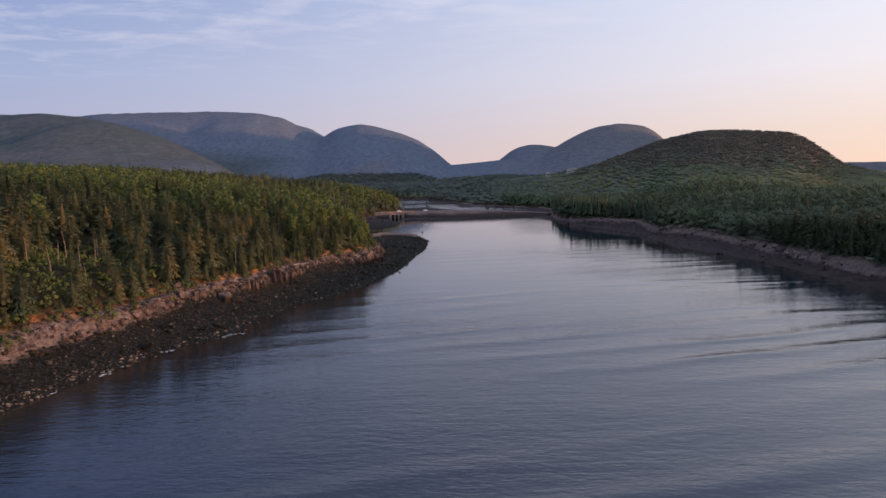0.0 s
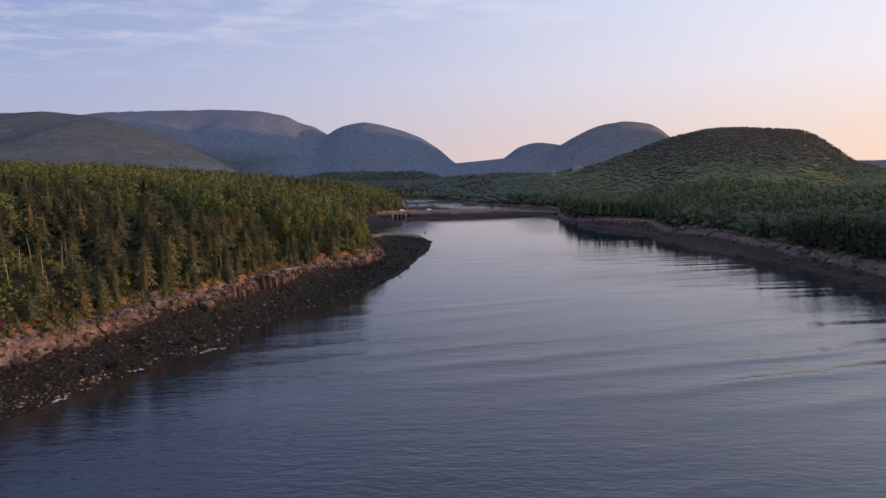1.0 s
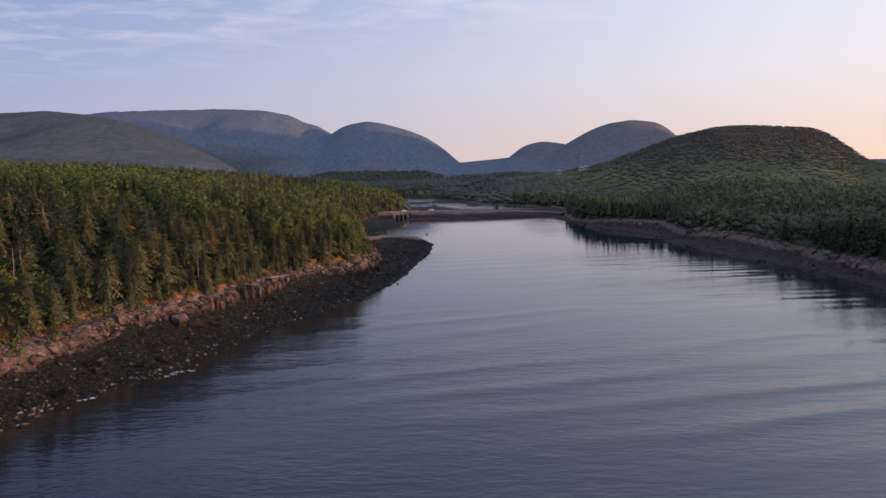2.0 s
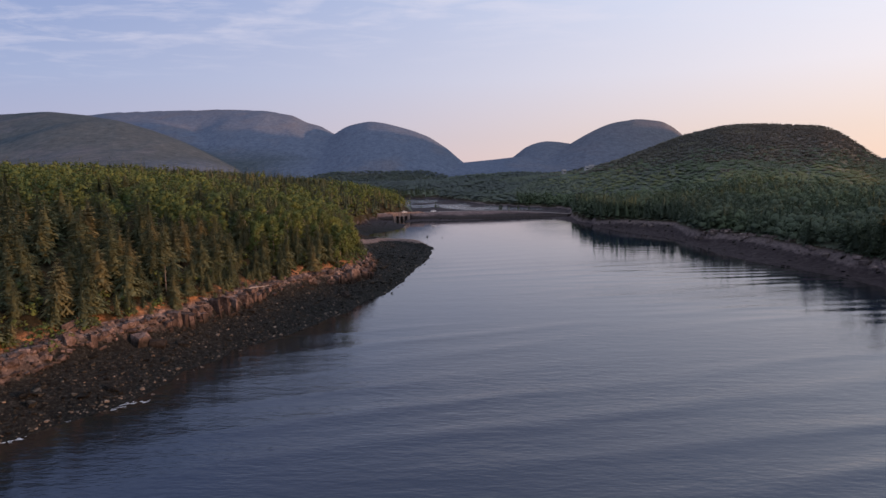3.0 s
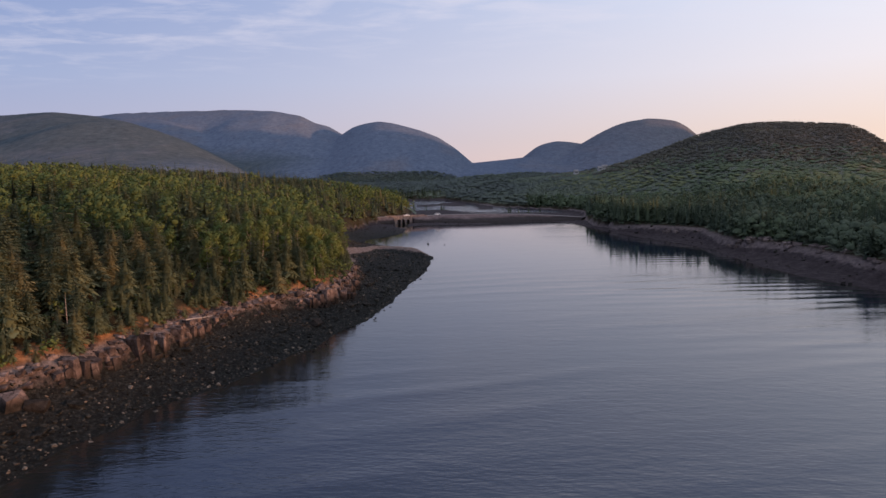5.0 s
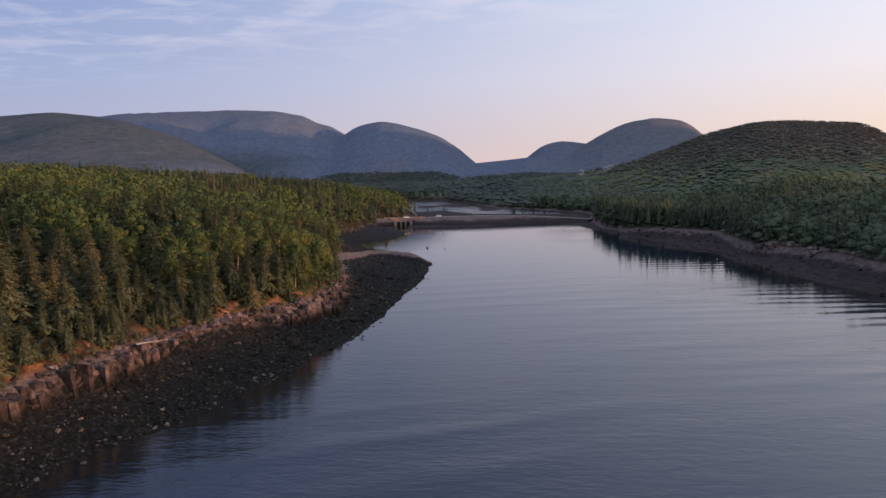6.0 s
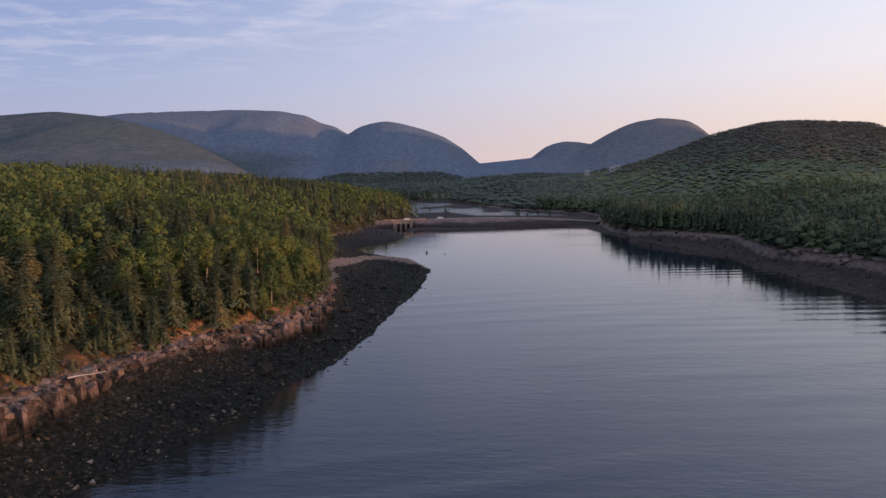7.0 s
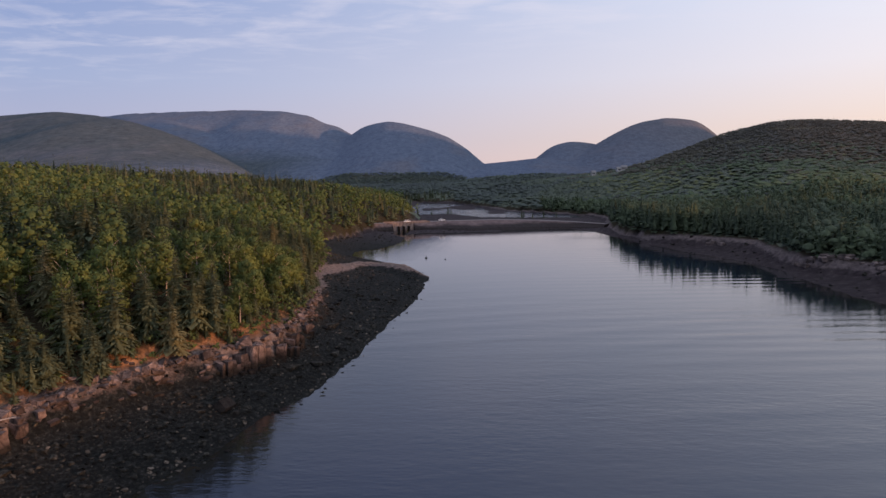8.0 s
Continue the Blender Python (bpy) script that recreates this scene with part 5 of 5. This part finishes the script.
def arch_bridge():
    """Three round arches between piers, cut right through."""
    bridge = tagged(new("stone_bridge"), "granite road bridge with three dark round arches", "bridge", kind="structure")
    (ax, ay), (bx, by) = WAY[2], WAY[3]
    length = math.hypot(bx - ax, by - ay)
    ux, uy = (bx - ax) / length, (by - ay) / length
    xs = sorted(set([0, length] + [round(length / 2 + c + 1.35 * math.cos(math.pi * k / 10), 4) for c in (-3.5, 0, 3.5) for k in range(11)]))

    def under(s):
        for c in (-3.5, 0, 3.5):
            d = s - length / 2 - c
            if abs(d) < 1.3499:
                return 1.9 + math.sqrt(1.35 ** 2 - d * d)
        return -1.2

    verts, quads = [], []
    for a, b in zip(xs, xs[1:]):
        m = (a + b) / 2
        arch = under(m) > 0
        la = under(a) if arch and under(a) > 0 else (1.9 if arch else -1.2)
        lb = under(b) if arch and under(b) > 0 else (1.9 if arch else -1.2)
        n = len(verts)
        for off in (4.4, -4.4):
            for t, h in ((a, la), (b, lb), (b, TOP), (a, TOP)):
                verts.append((ax + ux * t + uy * off, ay + uy * t - ux * off, h))
        quads += [(n, n + 1, n + 2, n + 3), (n + 7, n + 6, n + 5, n + 4), (n + 4, n + 5, n + 1, n), (n + 3, n + 2, n + 6, n + 7)]
    # pier sides
    for c in (-3.5, 0, 3.5):
        for e in (-1.35, 1.35):
            t = length / 2 + c + e
            n = len(verts)
            for off, h in ((4.4, -1.2), (-4.4, -1.2), (-4.4, 1.9), (4.4, 1.9)):
                verts.append((ax + ux * t + uy * off, ay + uy * t - ux * off, h))
            quads.append((n, n + 1, n + 2, n + 3))
    part("arch_wall", verts, quads, MASONRY, bridge)
    for c in (-3.5, 0, 3.5):
        v, q = [], []
        for k in range(11):
            a = math.pi * k / 10
            for r, off in ((1.36, 4.5), (1.75, 4.5), (1.75, 4.3), (1.36, 4.3)):
                t = length / 2 + c + r * math.cos(a)
                v.append((ax + ux * t + uy * off, ay + uy * t - ux * off, 1.9 + r * math.sin(a)))
            if k:
                o = (k - 1) * 4
                q += [(o + i, o + 4 + i, o + 4 + (i + 1) % 4, o + (i + 1) % 4) for i in range(4)]
        part("arch_ring", v, q, MASONRY, bridge, "ring of cut granite arch stones")


causeway()
arch_bridge()


# ---- small things ----
def box(verts, quads, x0, x1, y0, y1, z0, z1, taper=0.0):
    n = len(verts)
    verts += [(x0, y0, z0), (x1, y0, z0), (x1, y1, z0), (x0, y1, z0)]
    verts += [(x0 + taper, y0 + taper * 0.4, z1), (x1 - taper, y0 + taper * 0.4, z1), (x1 - taper, y1 - taper * 0.4, z1), (x0 + taper, y1 - taper * 0.4, z1)]
    quads += [(n + 3, n + 2, n + 1, n), (n + 4, n + 5, n + 6, n + 7)] + [(n + i, n + (i + 1) % 4, n + 4 + (i + 1) % 4, n + 4 + i) for i in range(4)]


CAR_PAINT = plain_material("white_car_paint", (0.75, 0.75, 0.74), 0.3, grain=0.03)
GLASS = plain_material("dark_car_glass", (0.03, 0.035, 0.04), 0.08)
RUBBER = plain_material("tyre_rubber", (0.02, 0.02, 0.02), 0.9)


def parked_car(m):
    car = tagged(new("car"), "small white car on the causeway road", "car", "cars on the causeway")
    v, q = [], []
    box(v, q, -2.1, 2.1, -0.85, 0.85, 0.3, 0.62, -0.05)
    box(v, q, -2.15, 2.15, -0.87, 0.87, 0.6, 0.92, 0.08)
    box(v, q, -1.5, 0.9, -0.68, 0.68, 1.36, 1.46, 0.1)
    part("body", v, q, CAR_PAINT, car, "white painted body")
    v, q = [], []
    box(v, q, -1.75, 1.3, -0.78, 0.78, 0.9, 1.38, 0.3)
    part("window", v, q, GLASS, car, "dark glass")
    for x in (-1.35, 1.35):
        for y in (-0.8, 0.8):
            v, q = [], []
            for side in (-0.1, 0.1):
                v += [(x + 0.32 * math.cos(a * 0.5236), y + side, 0.32 + 0.32 * math.sin(a * 0.5236)) for a in range(12)]
            q = [(i, (i + 1) % 12, 12 + (i + 1) % 12, 12 + i) for i in range(12)] + [(0, 3, 6, 9), (12, 15, 18, 21)]
            part("wheel", v, q, RUBBER, car, "black tyre")
    car.matrix_basis = m


parked_car(pose(-34.5, 537.2, TOP + 0.06, 0, 0, 18))
parked_car(pose(-11, 544.8, TOP + 0.06, 0, 0, 17))

WHITE_WALL = plain_material("white_clapboard", (0.36, 0.35, 0.345), 0.7, grain=0.06)
SHINGLE = plain_material("grey_shingle_roof", (0.20, 0.19, 0.19), 0.8, grain=0.2)
PANE = plain_material("dark_window_pane", (0.04, 0.05, 0.06), 0.1)


def house(m, long, deep, tall, walls, roofs):
    h = tagged(new("house"), "pale clapboard house with a gabled roof on the wooded slope", "house", "houses on the hillside")
    v, q = [], []
    box(v, q, -long / 2, long / 2, -deep / 2, deep / 2, -2.0, tall)
    n = len(v)
    for x in (-long / 2, long / 2):
        v += [(x, -deep / 2, tall), (x, deep / 2, tall), (x, 0, tall + deep * 0.36)]
    q += [(n, n + 1, n + 2, n + 2), (n + 4, n + 3, n + 5, n + 5)]
    q = [f[:4] for f in q]
    tri = []
    for f in q:
        tri += [(f[0], f[1], f[2])] + ([(f[0], f[2], f[3])] if f[3] != f[2] else [])
    part("wall", v, tri, walls, h)
    for side in (-1, 1):
        e, top = side * (deep / 2 + 0.5), tall + deep * 0.36 + 0.1
        low = tall - 0.36
        v = [(x, y, z + d) for d in (0, 0.2) for x, y, z in ((-long / 2 - 0.4, e, low), (long / 2 + 0.4, e, low), (long / 2 + 0.4, 0, top), (-long / 2 - 0.4, 0, top))]
        part("roof", v, [(3, 2, 1, 0), (4, 5, 6, 7)] + [(i, (i + 1) % 4, 4 + (i + 1) % 4, 4 + i) for i in range(4)], roofs, h, "shingled roof slope")
    for x in np.linspace(-long / 2 + 1.6, long / 2 - 1.6, 4):
        for z in (0.8,):
            v, q = [], []
            box(v, q, x - 0.5, x + 0.5, -deep / 2 - 0.05, -deep / 2 + 0.02, z, z + 1.4)
            part("window", v, q, PANE, h, "dark window pane")
    h.matrix_basis = m


def houses():
    places = [(183.5, 1000, 6, 5, 3.4, 12), (219, 998, 6, 5, 3.4, 12), (227, 1000, 8, 5, 3.4, -8)]
    z, _, _, _ = lay(np.array([float(p[0]) for p in places]), np.array([float(p[1]) for p in places]))
    for (x, y, long, deep, tall, turn), h in zip(places, z):
        house(pose(x, y, h + 1.0, 0, 0, turn), long, deep, tall, WHITE_WALL, SHINGLE)


houses()


def driftwood():
    v, q = [], []
    pts = [(-2.4, 0, 0.0), (-1.0, 0.1, 0.1), (0.6, 0.05, 0.12), (2.4, -0.1, 0.3)]
    for k, (x, y, z) in enumerate(pts):
        r = (0.12, 0.11, 0.09, 0.05)[k]
        v += [(x, y + r * math.cos(a), z + r * math.sin(a)) for a in np.arange(8) * 0.7854]
        if k:
            o = (k - 1) * 8
            q += [(o + i, o + (i + 1) % 8, o + 8 + (i + 1) % 8, o + 8 + i) for i in range(8)]
    q += [tuple(range(8))[:4], (4, 5, 6, 7)]
    ob = new("driftwood_log", mesh_from("driftwood_log", v, q, [plain_material("bleached_wood", (0.30, 0.27, 0.25), 0.8, grain=0.25)], smooth=True))
    tagged(ob, "bleached grey driftwood log lying on the cliff", "log")
    ob.matrix_basis = pose(-44.2, 191.6, 8.75, 0, 0, 26)


driftwood()


def dead_trees():
    rng = random.Random(77)
    grey = bark_material("weathered_dead_wood", (0.12, 0.10, 0.09), (0.26, 0.22, 0.195))
    spots = [(-86, 132), (-83, 138), (-90, 141), (-85, 147), (-79, 133), (-93, 149), (-88, 154), (-80, 143), (-96, 139), (-60, 176), (-45, 216), (-39, 240)]
    z, _, _, _ = lay(np.array([float(p[0]) for p in spots]), np.array([float(p[1]) for p in spots]))
    for (x, y), h in zip(spots, z):
        tree = tagged(new("dead_tree"), "bare grey dead spruce trunk among living trees", "tree", "dead trees")
        tall = rng.uniform(4.5, 8.5)
        v, t = [], []
        tube(v, t, [(0, 0, -0.5), (0.1, 0.05, tall * 0.5), (rng.uniform(-0.3, 0.3), 0.1, tall)], [0.12, 0.08, 0.02])
        part("trunk", v, t, grey, tree, "", True)
        for _ in range(9):
            f, a = rng.uniform(0.3, 0.95), rng.uniform(0, 6.28)
            l = rng.uniform(0.6, 1.7) * (1.15 - f)
            v, t = [], []
            tube(v, t, [(0.05, 0, tall * f), (l * math.cos(a), l * math.sin(a), tall * f + l * 0.15)], [0.035, 0.012], 4)
            part("branch", v, t, grey, tree)
        tree.matrix_basis = pose(x, y, h, rng.uniform(-4, 4), rng.uniform(-4, 4), 0)


dead_trees()


def bar_trees():
    """Lone small spruces on the gravel bars behind the causeway."""
    rng = random.Random(91)
    spots = [(-45, 692, 5), (-28, 688, 7), (-13, 699, 9), (-10, 697, 6), (52, 637, 9), (54, 640, 7), (61, 634, 6), (71, 640, 8), (82, 643, 6), (-42, 575, 4)]
    z, _, _, _ = lay(np.array([float(p[0]) for p in spots]), np.array([float(p[1]) for p in spots]))
    for (x, y, tall), h in zip(spots, z):
        tree = tagged(new("spruce_tree"), "small dark spruce standing alone on a gravel bar", "tree", "trees on the bar")
        v, t = [], []
        tube(v, t, [(0, 0, -0.6), (0, 0, tall * 0.9)], [0.12, 0.02])
        part("trunk", v, t, BARK, tree, "", True)
        v, t, n = spruce_crown(rng, tall, tall * 0.24, 12, 8, 0.05, 0.35)
        part("crown", v, t, SPRUCE_NEAR, tree, normals=n)
        tree.matrix_basis = pose(x, y, max(h, 0.3), 0, 0, rng.uniform(0, 360))


bar_trees()


def foam():
    """Thin broken lines of foam where small waves reach the stones."""
    rng = random.Random(13)
    m, nt, b = material("sea_foam", 0.7)
    nt.links.new(ramp_node(nt, noise_node(nt, 3.0, 5), [(0.3, (0.45, 0.47, 0.5)), (0.6, (0.75, 0.76, 0.78))]), b.inputs["Base Color"])
    v, t = [], []
    for ax, ay, bx, by, n in ((-61.5, 122.5, -56.5, 124.5, 26), (-50.5, 135.5, -46, 138.5, 26), (-69.5, 96, -66, 100, 16), (-57.5, 129.2, -53, 132, 22), (-64, 108, -61.5, 114, 14)):
        for _ in range(n):
            f = rng.random()
            x, y = ax + (bx - ax) * f + rng.gauss(0, 0.5), ay + (by - ay) * f + rng.gauss(0, 0.5)
            r, k = rng.uniform(0.08, 0.36), len(v)
            a0 = math.atan2(by - ay, bx - ax)
            for i in range(6):
                a = i * 1.0472
                p, q = r * math.cos(a) * rng.uniform(1.0, 2.2), r * math.sin(a) * rng.uniform(0.3, 0.7)
                v.append((x + p * math.cos(a0) - q * math.sin(a0), y + p * math.sin(a0) + q * math.cos(a0), 0.05))
            t += [(k, k + i, k + i + 1) for i in range(1, 5)]
    tagged(new("surf_foam", mesh_from("surf_foam", v, t, [m])), "thin white foam along the stony water's edge", "foam", kind="stuff")


foam()


def ledges():
    """Pale granite ledges on the opposite shore."""
    rng = random.Random(19)
    meshes = [mesh_from("boulder", *block(rng), [LEDGE]) for _ in range(6)]
    spots = []
    for ax, ay, bx, by, n in ((128, 350, 138, 334, 16), (138, 334, 143, 303, 14), (133, 396, 121, 415, 6), (143, 303, 145, 220, 18)):
        for _ in range(n):
            f = rng.random()
            spots.append((ax + (bx - ax) * f + rng.uniform(-2, 1.5), ay + (by - ay) * f + rng.uniform(-1.5, 1.5), rng.uniform(0.9, 2.3)))
    z, _, _, _ = lay(np.array([p[0] for p in spots]), np.array([p[1] for p in spots]))
    for (x, y, size), h in zip(spots, z):
        ob = tagged(new("boulder", rng.choice(meshes)), "pinkish granite ledge boulder on the far shore", "boulder", "boulders on the far shore")
        ob.matrix_basis = pose(x, y, h + 0.1 * size, rng.uniform(-10, 10), rng.uniform(-10, 10), rng.uniform(0, 360)) @ Matrix.Diagonal((size * 1.6, size * 1.1, size * 0.7, 1))


ledges()


def mooring_buoys():
    skin = plain_material("dark_buoy_shell", (0.035, 0.032, 0.036), 0.45, grain=0.2)
    steel = plain_material("rusty_steel", (0.09, 0.06, 0.05), 0.6, 0.4, 0.3)
    for x, y, r in ((-10.2, 392, 0.55), (-1.4, 387, 0.28)):
        buoy = tagged(new("mooring_buoy"), "dark round mooring buoy floating in calm water", "buoy", "buoys in the cove")
        v, q, rings, n = [], [], 8, 14
        for i in range(rings + 1):
            a = math.pi * i / rings
            w, h = r * math.sin(a) + 0.01, -r * 0.9 * math.cos(a)
            v += [(w * math.cos(6.2832 * k / n), w * math.sin(6.2832 * k / n), h + 0.25 * r) for k in range(n)]
            if i:
                o = (i - 1) * n
                q += [(o + k, o + (k + 1) % n, o + n + (k + 1) % n, o + n + k) for k in range(n)]
        part("float", v, q, skin, buoy, smooth=True)
        v, t = [], []
        tube(v, t, [(0, 0, r), (0.02, 0, r * 2.1), (0.05, 0, r * 2.15)], [0.12 * r, 0.12 * r, 0.05 * r], 8)
        part("post", v, t, steel, buoy, "short rusty steel post")
        v, t = [], []
        tube(v, t, [(0, 0, r * 2.05), (0, 0, r * 2.2), (0.0, 0, r * 2.5), (0, 0, r * 2.6)], [0.1 * r, 0.3 * r, 0.3 * r, 0.05 * r], 8)
        part("topmark", v, t, skin, buoy)
        buoy.matrix_basis = pose(x, y, 0, 4, -3, 20)


mooring_buoys()
